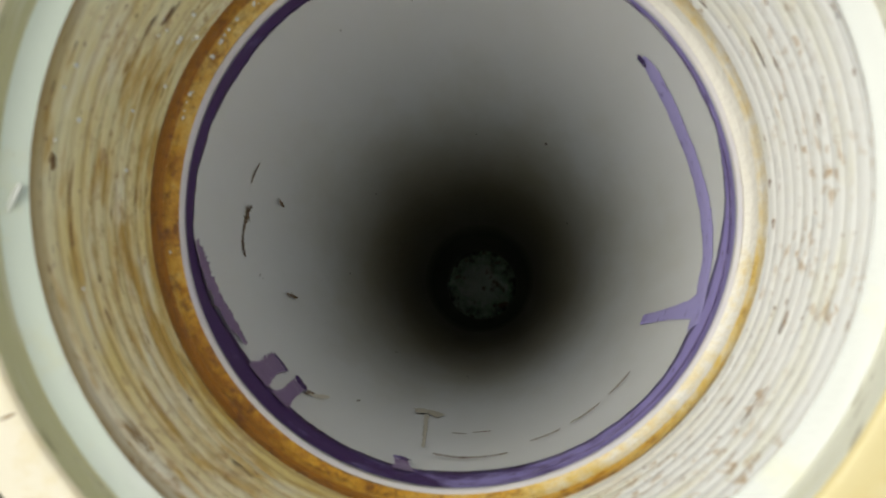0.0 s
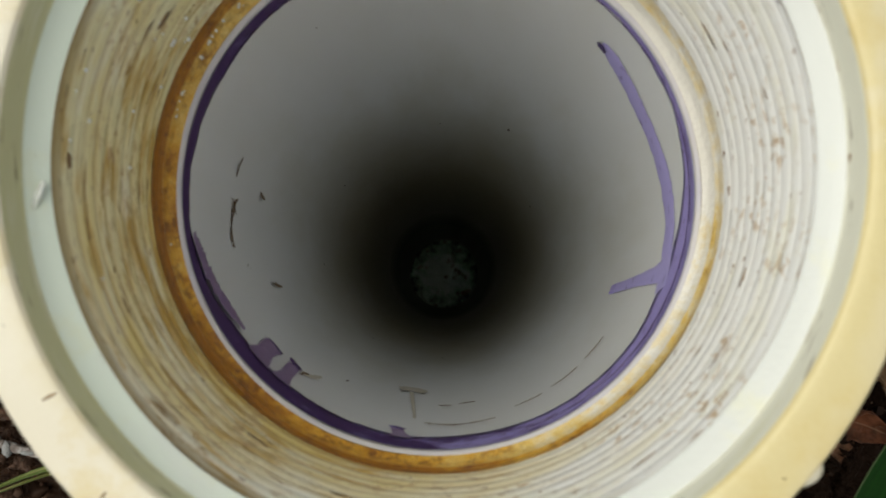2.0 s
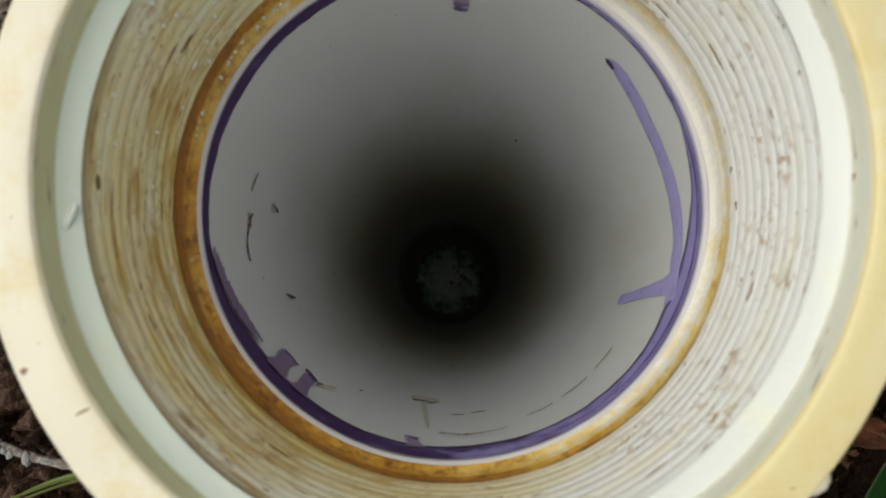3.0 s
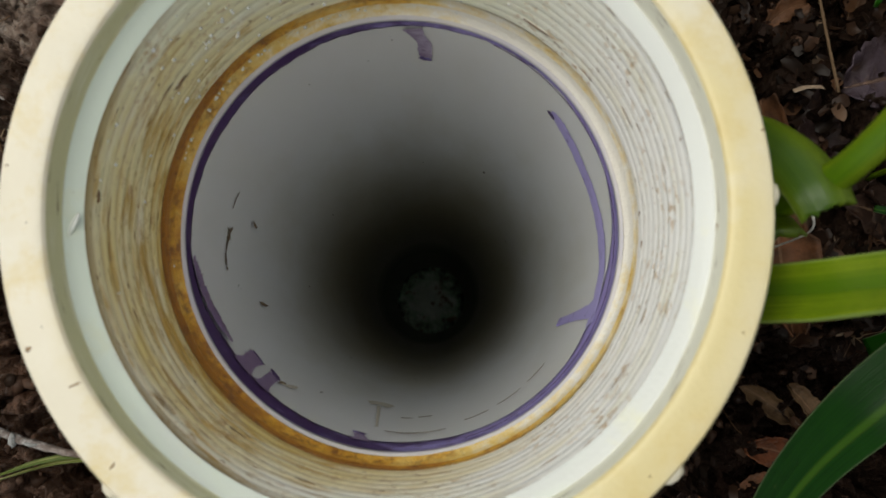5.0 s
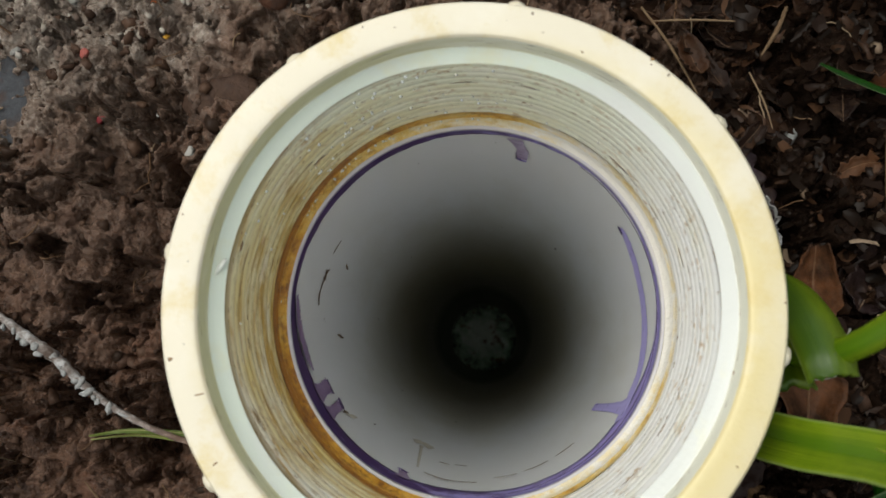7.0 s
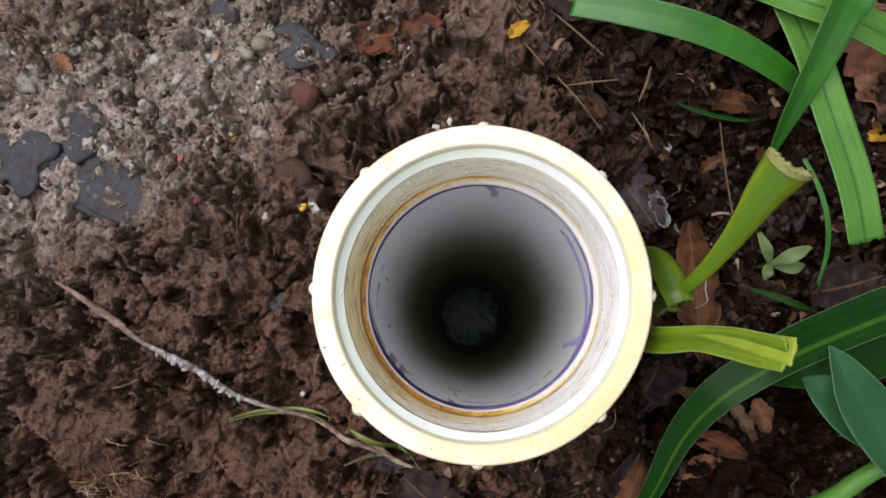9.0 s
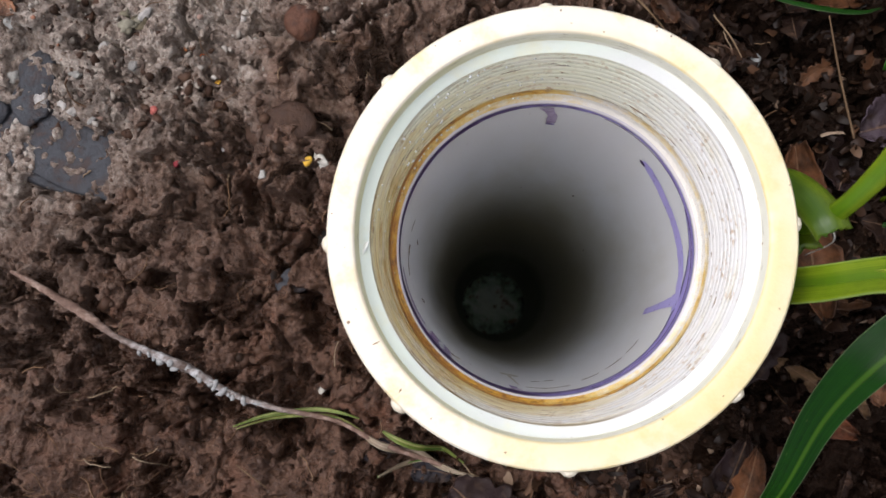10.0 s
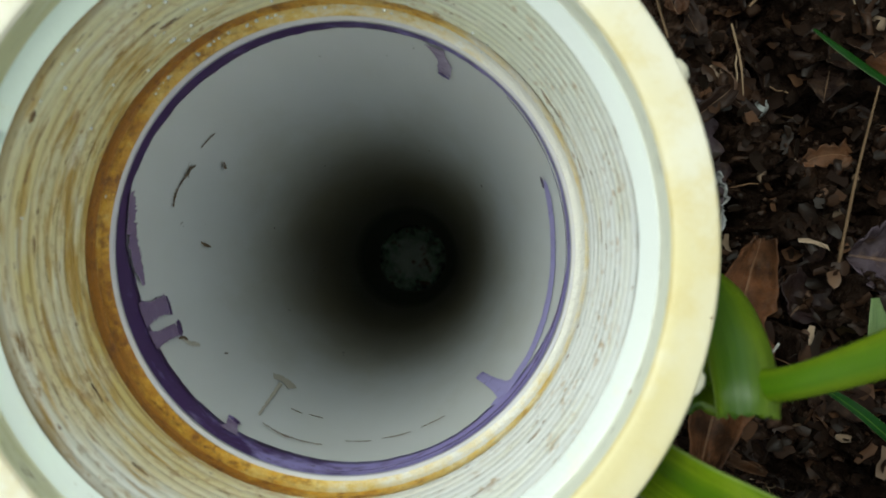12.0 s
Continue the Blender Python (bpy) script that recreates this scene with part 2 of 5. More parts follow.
def make_dead_leaf_mat(name, stops):
    m = Mat(name)
    col = m.ramp(m.each(), *stops)
    rot = m.ramp(m.noise(70, 6, 0.7), (0.40, 0.0), (0.64, 0.9))
    col = m.mix(rot, col, (0.016, 0.009, 0.006))
    pale = m.ramp(m.noise(260, 4, 0.6), (0.56, 0.0), (0.74, 0.18))
    col = m.mix(pale, col, (0.20, 0.12, 0.07))
    sep = m.t.nodes.new("ShaderNodeSeparateXYZ")
    m.link(m.coord.outputs["UV"], sep.inputs[0])
    rib = m.ramp(m.math("ABSOLUTE", m.math("SUBTRACT", sep.outputs["Y"], 0.5)), (0.012, 1.0), (0.035, 0.0))
    col = m.mix(m.math("MULTIPLY", rib, 0.35), col, (0.24, 0.15, 0.09))
    return m.done(col, m.ramp(m.noise(60), (0.3, 0.15), (0.7, 0.42)), m.math("ADD", m.noise(420, 5, 0.7), m.math("MULTIPLY", rib, 0.6)), 0.0009, 0.6, Specular_IOR_Level=0.09)


def make_leaf_mat(name, deep, light, stripe=None, rough=0.36, ribs=0.35, shine=0.22):
    """Strap leaf: fine parallel veins along v, a paler band where stripe says so."""
    m = Mat(name)
    sep = m.t.nodes.new("ShaderNodeSeparateXYZ")
    m.link(m.coord.outputs["UV"], sep.inputs[0])
    along, across = sep.outputs["X"], sep.outputs["Y"]
    comb = m.t.nodes.new("ShaderNodeCombineXYZ")
    m.link(m.math("MULTIPLY", along, 2.0), comb.inputs[0])
    m.link(m.math("MULTIPLY", across, 34.0), comb.inputs[1])
    vein = m.noise(1.0, 3, 0.6, comb.outputs[0])
    blotch = m.noise(55, 4, 0.6)
    col = m.mix(m.ramp(vein, (0.35, 0.0), (0.68, 0.7)), deep, light)
    col = m.mix(m.ramp(blotch, (0.42, 0.0), (0.72, 0.55)), col, light)
    if stripe:
        at, width, tone = stripe
        d = m.math("ABSOLUTE", m.math("SUBTRACT", across, at))
        col = m.mix(m.math("MULTIPLY", m.ramp(d, (width * 0.4, 1.0), (width, 0.0)), 0.75), col, tone)
    margin = m.ramp(m.math("ABSOLUTE", m.math("SUBTRACT", across, 0.5)), (0.478, 0.0), (0.496, 0.22))
    col = m.mix(margin, col, (0.30, 0.36, 0.20))
    nick = m.ramp(m.noise(230, 3, 0.6), (0.72, 0.0), (0.76, 0.8))
    col = m.mix(nick, col, (0.16, 0.11, 0.05))
    m.p.inputs["Subsurface Weight"].default_value = 0.0
    return m.done(col, rough, vein, 0.0004, ribs, Specular_IOR_Level=shine)


RIM = make_rim_mat()
LUG = Mat("ivory_lug")
LUG = LUG.done(LUG.mix(LUG.ramp(LUG.noise(260, 4), (0.4, 0.0), (0.7, 0.8)), (0.66, 0.615, 0.50), (0.55, 0.47, 0.29)), 0.42, LUG.noise(600), 0.0003, 0.2)
SOCKET = make_socket_mat()
BAND = make_band_mat()
RUST = make_rust_mat("rust_stain", -0.05)
RUST_LINE = make_rust_mat("rust_crust", 0.22)
LIP = Mat("lilac_white_plastic")
LIP = LIP.done(LIP.mix(LIP.ramp(LIP.noise(70, 4), (0.35, 0.0), (0.7, 1.0)), (0.58, 0.56, 0.62), (0.66, 0.63, 0.60)), 0.3, LIP.noise(300), 0.0003, 0.2)
PIPE = make_pipe_mat()
INK = make_ink_mat("purple_primer", (0.072, 0.034, 0.135), (0.36, 0.31, 0.66))
INK_LIGHT = make_ink_mat("thin_purple_primer", (0.18, 0.14, 0.46), (0.42, 0.38, 0.72))
INK_PALE = make_ink_mat("faded_purple_primer", (0.24, 0.17, 0.31), (0.44, 0.39, 0.52))
INK_LINE = Mat("dark_purple_primer").done((0.055, 0.032, 0.12), 0.35)
SMEAR = Mat("brown_smear").done((0.13, 0.085, 0.045), 0.6)
FAINT = Mat("faint_tan_smear").done((0.50, 0.47, 0.40), 0.4)
SOIL = make_soil_mat()
CRUMBS = make_palette_mat("soil_crumbs", ((0.0, (0.018, 0.010, 0.006)), (0.6, (0.052, 0.028, 0.018)), (1.0, (0.095, 0.055, 0.036))), 0.42)
GRIT = make_palette_mat("mixed_grit", ((0.0, (0.085, 0.058, 0.045)), (0.55, (0.17, 0.13, 0.105)), (0.85, (0.27, 0.235, 0.195)), (0.97, (0.44, 0.41, 0.36)), (1.0, (0.26, 0.10, 0.05))), 0.5)
LITTER = make_palette_mat("leaf_fragments", ((0.0, (0.010, 0.007, 0.005)), (0.5, (0.014, 0.0075, 0.005)), (0.82, (0.036, 0.018, 0.010)), (0.95, (0.085, 0.042, 0.022)), (1.0, (0.26, 0.19, 0.13))), 0.3, 200)
DEAD = make_dead_leaf_mat("dead_leaf", ((0.0, (0.010, 0.006, 0.005)), (0.6, (0.017, 0.009, 0.006)), (0.88, (0.045, 0.020, 0.010)), (1.0, (0.13, 0.060, 0.028))))


# ---- mesh helpers ----
def mesh_of(name, verts, faces, mat, smooth=True, uvs=None):
    me = bpy.data.meshes.new(name)
    me.from_pydata([tuple(map(float, v)) for v in verts], [], [tuple(map(int, f)) for f in faces])
    if uvs is not None:
        layer = me.uv_layers.new(name="UVMap")
        idx = np.empty(len(me.loops), np.int32)
        me.loops.foreach_get("vertex_index", idx)
        layer.data.foreach_set("uv", np.asarray(uvs, np.float32)[idx].ravel())
    me.materials.append(mat)
    if smooth:
        me.polygons.foreach_set("use_smooth", np.ones(len(me.polygons), bool))
    me.update()
    return me


def part(name, me, parent=None, label=""):
    ob = new(name, me)
    if parent is not None:
        ob.parent = parent
    return tagged(ob, label=label)


def thing(name, me, label, category, group="", kind="", m=None):
    ob = new(name, me)
    if m is not None:
        ob.matrix_basis = m
    return tagged(ob, label, category, group, kind)


def grid_faces(rows, cols, wrap=False, flip=False, base=0):
    faces = []
    for i in range(rows - 1):
        for j in range(cols if wrap else cols - 1):
            k = (j + 1) % cols
            q = (base + i * cols + j, base + i * cols + k, base + (i + 1) * cols + k, base + (i + 1) * cols + j)
            faces.append(q[::-1] if flip else q)
    return faces


def lathe(name, radius, zs, mat, seg=192, centre=None):
    """A turned wall: radius(angle array, z) for each height in zs."""
    ang = np.linspace(0, 2 * math.pi, seg, endpoint=False)
    verts = []
    for k, z in enumerate(zs):
        r = radius(ang, z, k)
        cx, cy = centre(z) if centre else (0, 0)
        verts += list(zip(cx + r * np.cos(ang), cy + r * np.sin(ang), np.full(seg, z)))
    return mesh_of(name, verts, grid_faces(len(zs), seg, wrap=True), mat)


def turned(name, profile, mat, seg=192, wobble=0.0, steps=4):
    """A turned wall from a list of (radius, height), with short steps between."""
    pts = []
    for a, b in zip(profile, profile[1:]):
        for s in range(steps):
            u = s / steps
            pts.append((a[0] + (b[0] - a[0]) * u, a[1] + (b[1] - a[1]) * u))
    pts.append(profile[-1])
    rs = [p[0] for p in pts]
    return lathe(name, lambda a, z, k: rs[k] + wobble * np.sin(3 * a + 1.1) + wobble * 0.6 * np.sin(7 * a + rs[k] * 900), [p[1] for p in pts], mat, seg)


def spline(points, n):
    """Catmull-Rom through the points, n samples. Points may carry any number of values."""
    p = np.array([points[0], *points, points[-1]], float)
    p[0], p[-1] = 2 * p[1] - p[2], 2 * p[-2] - p[-3]
    out = []
    for s in np.linspace(0, len(points) - 1, n):
        i = min(int(s), len(points) - 2)
        u = s - i
        a, b, c, d = p[i:i + 4]
        out.append(0.5 * (2 * b + (c - a) * u + (2 * a - 5 * b + 4 * c - d) * u * u + (3 * b - a - 3 * c + d) * u ** 3))
    return np.array(out)


def shell(name, top, thick, mat, uv_grid):
    """A closed thin body from a grid of points (rows, cols, 3)."""
    rows, cols = top.shape[:2]
    du, dv = np.gradient(top, axis=0), np.gradient(top, axis=1)
    nrm = np.cross(du, dv)
    nrm /= np.linalg.norm(nrm, axis=2, keepdims=True) + 1e-12
    bottom = top - nrm * (thick if np.ndim(thick) == 0 else thick[..., None])
    verts = np.concatenate([top.reshape(-1, 3), bottom.reshape(-1, 3)])
    n = rows * cols
    faces = grid_faces(rows, cols) + grid_faces(rows, cols, flip=True, base=n)
    edge = [(0, j) for j in range(cols)] + [(i, cols - 1) for i in range(1, rows)] + [(rows - 1, j) for j in range(cols - 2, -1, -1)] + [(i, 0) for i in range(rows - 2, 0, -1)]
    ids = [i * cols + j for i, j in edge]
    for a, b in zip(ids, ids[1:] + ids[:1]):
        faces.append((b, a, a + n, b + n))
    uv = np.concatenate([uv_grid.reshape(-1, 2)] * 2)
    return mesh_of(name, verts, faces, mat, True, uv)


def strap(name, line, mat, fold=0.25, thick=0.0007, n=40, cols=13, ragged=0.0, ripple=0.0, seed=0, up=(0, 0, 1), power=1.3):
    """A strap leaf. line: rows of x, y, z, half width, roll in degrees. fold: depth of the V against the half width."""
    rng = np.random.default_rng(seed)
    s = spline(line, n)
    c = s[:, :3]
    tan = np.gradient(c, axis=0)
    tan /= np.linalg.norm(tan, axis=1, keepdims=True)
    side = np.cross(tan, np.array(up, float))
    side /= np.linalg.norm(side, axis=1, keepdims=True) + 1e-9
    nor = np.cross(side, tan)
    roll = np.radians(s[:, 4])[:, None]
    side, nor = side * np.cos(roll) + nor * np.sin(roll), nor * np.cos(roll) - side * np.sin(roll)
    v = np.linspace(-1, 1, cols)
    w = np.maximum(s[:, 3], 0.0002)[:, None]
    lift = fold * (np.abs(v) ** power)[None, :] * w
    wave = ripple * np.sin(np.linspace(0, 9, n))[:, None] * (v ** 2)[None, :]
    top = c[:, None, :] + side[:, None, :] * (v[None, :] * w)[..., None] + nor[:, None, :] * (lift + wave)[..., None]
    if ragged:
        for end, sign in ((0, -1), (-1, 1)):
            top[end] += tan[end] * (rng.uniform(-ragged, ragged, cols)[:, None]) * (1 if end else 0.4)
    uv = np.stack(np.meshgrid(np.linspace(0, 1, n), (v + 1) / 2, indexing="ij"), -1)
    t = thick * (0.35 + 0.65 * (1 - np.abs(v) ** 2))[None, :].repeat(n, 0)
    return shell(name, top, t, mat, uv)


def tube(name, line, mat, n=60, seg=8, rough=0.0, seed=0):
    """A tapering rod. line: rows of x, y, z, radius."""
    rng = np.random.default_rng(seed)
    s = spline(line, n)
    c = s[:, :3]
    tan = np.gradient(c, axis=0)
    tan /= np.linalg.norm(tan, axis=1, keepdims=True)
    side = np.cross(tan, (0.1, 0.2, 1.0))
    side /= np.linalg.norm(side, axis=1, keepdims=True)
    nor = np.cross(side, tan)
    a = np.linspace(0, 2 * math.pi, seg, endpoint=False)
    r = s[:, 3][:, None] * (1 + rough * rng.normal(0, 1, (n, seg)))
    verts = c[:, None, :] + side[:, None, :] * (np.cos(a) * r)[..., None] + nor[:, None, :] * (np.sin(a) * r)[..., None]
    faces = grid_faces(n, seg, wrap=True)
    faces += [tuple(range(seg))[::-1], tuple((n - 1) * seg + k for k in range(seg))]
    uv = np.stack(np.meshgrid(np.linspace(0, 1, n), a / 6.2832, indexing="ij"), -1).reshape(-1, 2)
    return mesh_of(name, verts.reshape(-1, 3), faces, mat, True, uv)


def lump_arrays(size, seed, level=1, bumpy=0.22):
    """Points and faces of an uneven stone."""
    bm = bmesh.new()
    bmesh.ops.create_icosphere(bm, subdivisions=level, radius=1.0)
    v = np.array([x.co for x in bm.verts])
    f = [[q.index for q in p.verts] for p in bm.faces]
    bm.free()
    rng = np.random.default_rng(seed)
    d = rng.normal(0, 1, (6, 3))
    amp = 1 + bumpy * np.sin(v @ d.T * 2.1 + rng.uniform(0, 6, 6)).sum(1) / 2.2
    return v * amp[:, None] * np.array(size), f


def lump(name, size, mat, seed, level=3, bumpy=0.16):
    v, f = lump_arrays(size, seed, level, bumpy)
    return mesh_of(name, v, f, mat)


# ---- smooth random fields for the ground ----
def lattice(x, y, seed):
    i, j = np.floor(x), np.floor(y)
    u, v = x - i, y - j
    u, v = u * u * (3 - 2 * u), v * v * (3 - 2 * v)

    def h(a, b):
        s = np.sin(a * 127.1 + b * 311.7 + seed * 74.7) * 43758.5453
        return s - np.floor(s)
    return (h(i, j) * (1 - u) + h(i + 1, j) * u) * (1 - v) + (h(i, j + 1) * (1 - u) + h(i + 1, j + 1) * u) * v


def fbm(x, y, size, octaves, seed, gain=0.5):
    total, amp, norm = 0, 1.0, 0
    for o in range(octaves):
        total = total + amp * lattice(x / size * 2 ** o, y / size * 2 ** o, seed + o * 13)
        norm += amp
        amp *= gain
    return total / norm


def clods(x, y, size, seed):
    """Height of rounded clods of about that size: 0 in the joints, 1 on top."""
    px, py = x / size, y / size
    i, j = np.floor(px), np.floor(py)
    best = np.full(np.shape(x), 9.0)
    for a in (-1, 0, 1):
        for b in (-1, 0, 1):
            s = np.sin((i + a) * 127.1 + (j + b) * 311.7 + seed) * 43758.5453
            t = np.sin((i + a) * 269.5 + (j + b) * 183.3 + seed) * 43758.5453
            w = np.sin((i + a) * 419.2 + (j + b) * 371.9 + seed) * 43758.5453
            d = np.hypot(px - i - a - (s - np.floor(s)), py - j - b - (t - np.floor(t))) / (0.55 + 0.55 * (w - np.floor(w)))
            best = np.minimum(best, d)
    return np.sqrt(np.clip(1 - best ** 2, 0, 1))


def step(x, a, b):
    u = np.clip((x - a) / (b - a), 0, 1)
    return u * u * (3 - 2 * u)


def ground_height(x, y):
    x, y = np.asarray(x, float), np.asarray(y, float)
    near = 1 - step(np.hypot(x, y), 0.30, 0.48)
    wx = x + 0.006 * (fbm(x, y, 0.02, 3, 5) - 0.5)
    wy = y + 0.006 * (fbm(x, y, 0.02, 3, 9) - 0.5)
    h = near * (0.012 * step(x, 0.02, 0.12) + 0.010 * step(y, 0.02, 0.14)) - 0.004
    # hollow deepened to darken the soil under the strap leaf
    h = h - 0.105 * step(x, 0.080, 0.112) * step(-y, 0.02, 0.05) * near
    h = h + near * 0.014 * (fbm(x, y, 0.085, 4, 3) - 0.5)
    torn = step(fbm(x, y, 0.05, 3, 21), 0.30, 0.52)
    h = h + near * torn * 0.0125 * (clods(wx, wy, 0.022, 2.0) - 0.5)
    h = h + near * (0.6 + 0.4 * torn) * 0.0060 * (clods(wx * 1.1, wy, 0.0095, 5.0) - 0.5) + near * (0.5 + 0.5 * torn) * 0.0018 * (clods(wy, wx, 0.0034, 7.0) - 0.5)
    h = h + near * 0.0032 * (fbm(x, y, 0.0075, 3, 33) - 0.5)
    h = h + near * 0.0018 * (0.4 + 0.6 * torn) * (1 - 2 * np.abs(fbm(wx, wy, 0.0045, 3, 55) - 0.5) * 2)
    crack = 1 - step(np.abs(fbm(wx, wy, 0.034, 4, 91) - 0.5), 0.004, 0.036)
    h = h - near * 0.010 * crack * (0.25 + 0.75 * torn)
    pits = step(fbm(wx, wy, 0.014, 4, 41, 0.6), 0.56, 0.62)
    hole = 1 - step(fbm(wx, wy, 0.028, 5, 121, 0.65), 0.37, 0.425)
    pocks = step(fbm(wy, wx, 0.0056, 3, 141, 0.6), 0.55, 0.63)
    crusted = step(-0.406 * x + 0.914 * y, 0.09, 0.13) * step(-x, 0.06, 0.12)
    return h - near * (0.8 + 0.2 * torn) * (1 - 0.7 * crusted) * (0.017 * pits + 0.016 * hole + 0.0030 * pocks)


# ---- ground ----
def build_ground():
    def axis(lo, hi, fine):
        mid = np.arange(lo, hi, fine)
        far = np.geomspace(0.003, 300.0, 60)
        return np.concatenate([lo - far[::-1], mid, mid[-1] + far])
    xs, ys = axis(-0.29, 0.27, 0.00062), axis(-0.19, 0.20, 0.00062)
    gx, gy = np.meshgrid(xs, ys)
    gz = ground_height(gx, gy)
    cols, rows = len(xs), len(ys)
    i, j = np.meshgrid(np.arange(rows - 1), np.arange(cols - 1), indexing="ij")
    a = (i * cols + j).ravel()
    quads = np.stack([a, a + 1, a + 1 + cols, a + cols], 1)
    inside = np.hypot(gx, gy).ravel() < 0.0562
    quads = quads[~inside[quads].all(1)]
    me = bpy.data.meshes.new("ground")
    me.vertices.add(gx.size)
    me.vertices.foreach_set("co", np.stack([gx, gy, gz], -1).astype(np.float32).ravel())
    me.loops.add(quads.size)
    me.loops.foreach_set("vertex_index", quads.astype(np.int32).ravel())
    me.polygons.add(len(quads))
    me.polygons.foreach_set("loop_start", np.arange(0, quads.size, 4, dtype=np.int32))
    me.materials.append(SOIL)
    me.polygons.foreach_set("use_smooth", np.ones(len(quads), bool))
    me.update(calc_edges=True)
    me.validate()
    return thing("ground", me, "wet dark brown clumpy soil with grey grit", "ground", kind="structure")


build_ground()

# ---- the standpipe ----
TOP, SEAT = 0.125, 0.0743        # heights of the rim and of the pipe's end inside it
BORE = 0.051                     # inner radius of the pipe
LOW = -0.956                     # bottom of the drain
JOINT = -0.51                    # where the lower drain begins
PITCH = 0.003175
THREAD_TOP, THREAD_LOW, THREAD_R = 0.1172, 0.0843, 0.0546


def thread_radius(z):
    """Crest of the screw thread, tapering a little downwards."""
    return THREAD_R - (THREAD_TOP - z) * 0.046


def drift(z):
    """The buried pipe leans a little."""
    k = (SEAT - z) / (SEAT - LOW)
    return -0.0107 * k, -0.0085 * k


def build_standpipe():
    root = tagged(new("standpipe"), "open white plastic standpipe with a yellowed threaded collar in soil", "drain pipe")
    part("collar", turned("collar", [(0.0572, 0.052), (0.0610, 0.052), (0.0640, 0.056), (0.0655, 0.100), (0.0661, 0.1185), (0.0663, 0.1215), (0.06615, 0.1240), (0.0655, 0.1249), (0.0648, TOP), (0.0592, TOP), (0.0584, 0.1248), (0.0580, 0.1242)], RIM, 256, 0.00008, 3), root, "yellowed ivory collar with a flat rim")
    part("rim_edge", turned("rim_edge", [(0.0580, 0.1242), (0.0579, 0.1236), (0.0578, 0.1210), (0.05775, 0.1198), (0.0576, 0.1194)], EDGE, 256, 0.00010, 3), root, "inner step of the rim with painted olive shade and dirt lines")
    part("chamfer", turned("chamfer", [(0.0576, 0.1194), (0.0574, 0.1194), (0.0571, 0.1192), (0.0564, 0.1187), (0.0554, 0.1179), (0.0549, 0.1175), (THREAD_R, THREAD_TOP)], BAND, 256, 0.00012, 4), root, "pale greenish-white smooth shoulder above the thread")

    zs = np.linspace(THREAD_TOP, THREAD_LOW, 230)

    def thread(a, z, k):
        ph = (z / PITCH + a / (2 * math.pi)) % 1.0
        groove = 1 - step(np.abs(ph - 0.5), 0.06, 0.30)
        fade = min(1, (THREAD_TOP - z) / 0.002) * min(1, (z - THREAD_LOW) / 0.002)
        return thread_radius(z) + 0.00010 * groove * fade
    part("thread", lathe("thread", thread, zs, SOCKET, 256), root, "white screw thread stained with brown silt")
    part("rust_line", turned("rust_line", [(thread_radius(THREAD_LOW), THREAD_LOW), (0.0533, 0.0832), (0.0533, 0.0806), (0.0530, 0.0795)], RUST_LINE, 256, 0.00012, 4), root, "dark orange rust crust under the thread")
    part("rust_ring", turned("rust_ring", [(0.0530, 0.0795), (0.0529, 0.0785), (0.0526, 0.0772), (0.0521, 0.0762), (0.0517, 0.0756)], RUST, 256, 0.00014, 4), root, "ledge stained ochre by rust")
    part("lip", turned("lip", [(0.0517, 0.0756), (0.0515, 0.0753), (0.0512, 0.0749), (BORE, SEAT)], LIP, 256, 0.00006, 3), root, "lilac-white end of the inner pipe")

    for k in range(8):
        a = radians(-0.5 + 45 * k)
        me = lump("lug", (0.0024, 0.0030, 0.0045), LUG, 40 + k, 2, 0.06)
        ob = part("lug", me, root, "small rounded ivory lug")
        ob.matrix_basis = pose(0.0660 * math.cos(a), 0.0660 * math.sin(a), 0.1195, 0, 0, math.degrees(a))

    flaw = part("moulding_flaw", lump("moulding_flaw", (0.0008, 0.0026, 0.0004), BAND, 71, 3, 0.2), root, "small moulding flaw on the shoulder")
    flaw.matrix_basis = pose(-0.0561, -0.0012, 0.1185, 0, -38, -24)

    deep = np.concatenate([np.linspace(SEAT, 0.0, 16), np.linspace(-0.03, JOINT, 18)])
    part("pipe", lathe("pipe", lambda a, z, k: np.full_like(a, BORE), deep, PIPE, 192, drift), root, "grey-white smooth pipe bore, painted browner and darker with depth")
    part("pipe_sleeve", turned("pipe_sleeve", [(0.0572, 0.058), (0.0572, -0.20)], RIM, 128), root)
    lower = [JOINT, JOINT - 0.002, JOINT - 0.012, JOINT - 0.014] + list(np.linspace(JOINT - 0.03, LOW - 0.01, 10))
    rad = [BORE, 0.0514, 0.0516, 0.0517] + [0.0518] * 10
    part("lower_drain", lathe("lower_drain", lambda a, z, k: np.full_like(a, rad[k]), lower, DRAIN_WALL, 128, drift), root, "lower drain, darker green with depth")
    return root


def make_edge_mat():
    m = Mat("olive_shaded_plastic")
    n = m.noise(1.0, 4, 0.65, m.scaled(60, 60, 500))
    side = m.math("MULTIPLY", m.axis("X"), -5.0)
    # olive tone paints in the shade of the upright step
    col = m.mix(m.ramp(m.math("ADD", n, side), (0.35, 0.0), (0.75, 1.0)), (0.70, 0.69, 0.58), (0.54, 0.52, 0.30))
    col = m.mix(m.ramp(m.noise(1.0, 4, 0.7, m.scaled(110, 110, 900)), (0.60, 0.0), (0.70, 0.9)), col, (0.14, 0.09, 0.04))
    return m.done(col, 0.45)


EDGE = make_edge_mat()


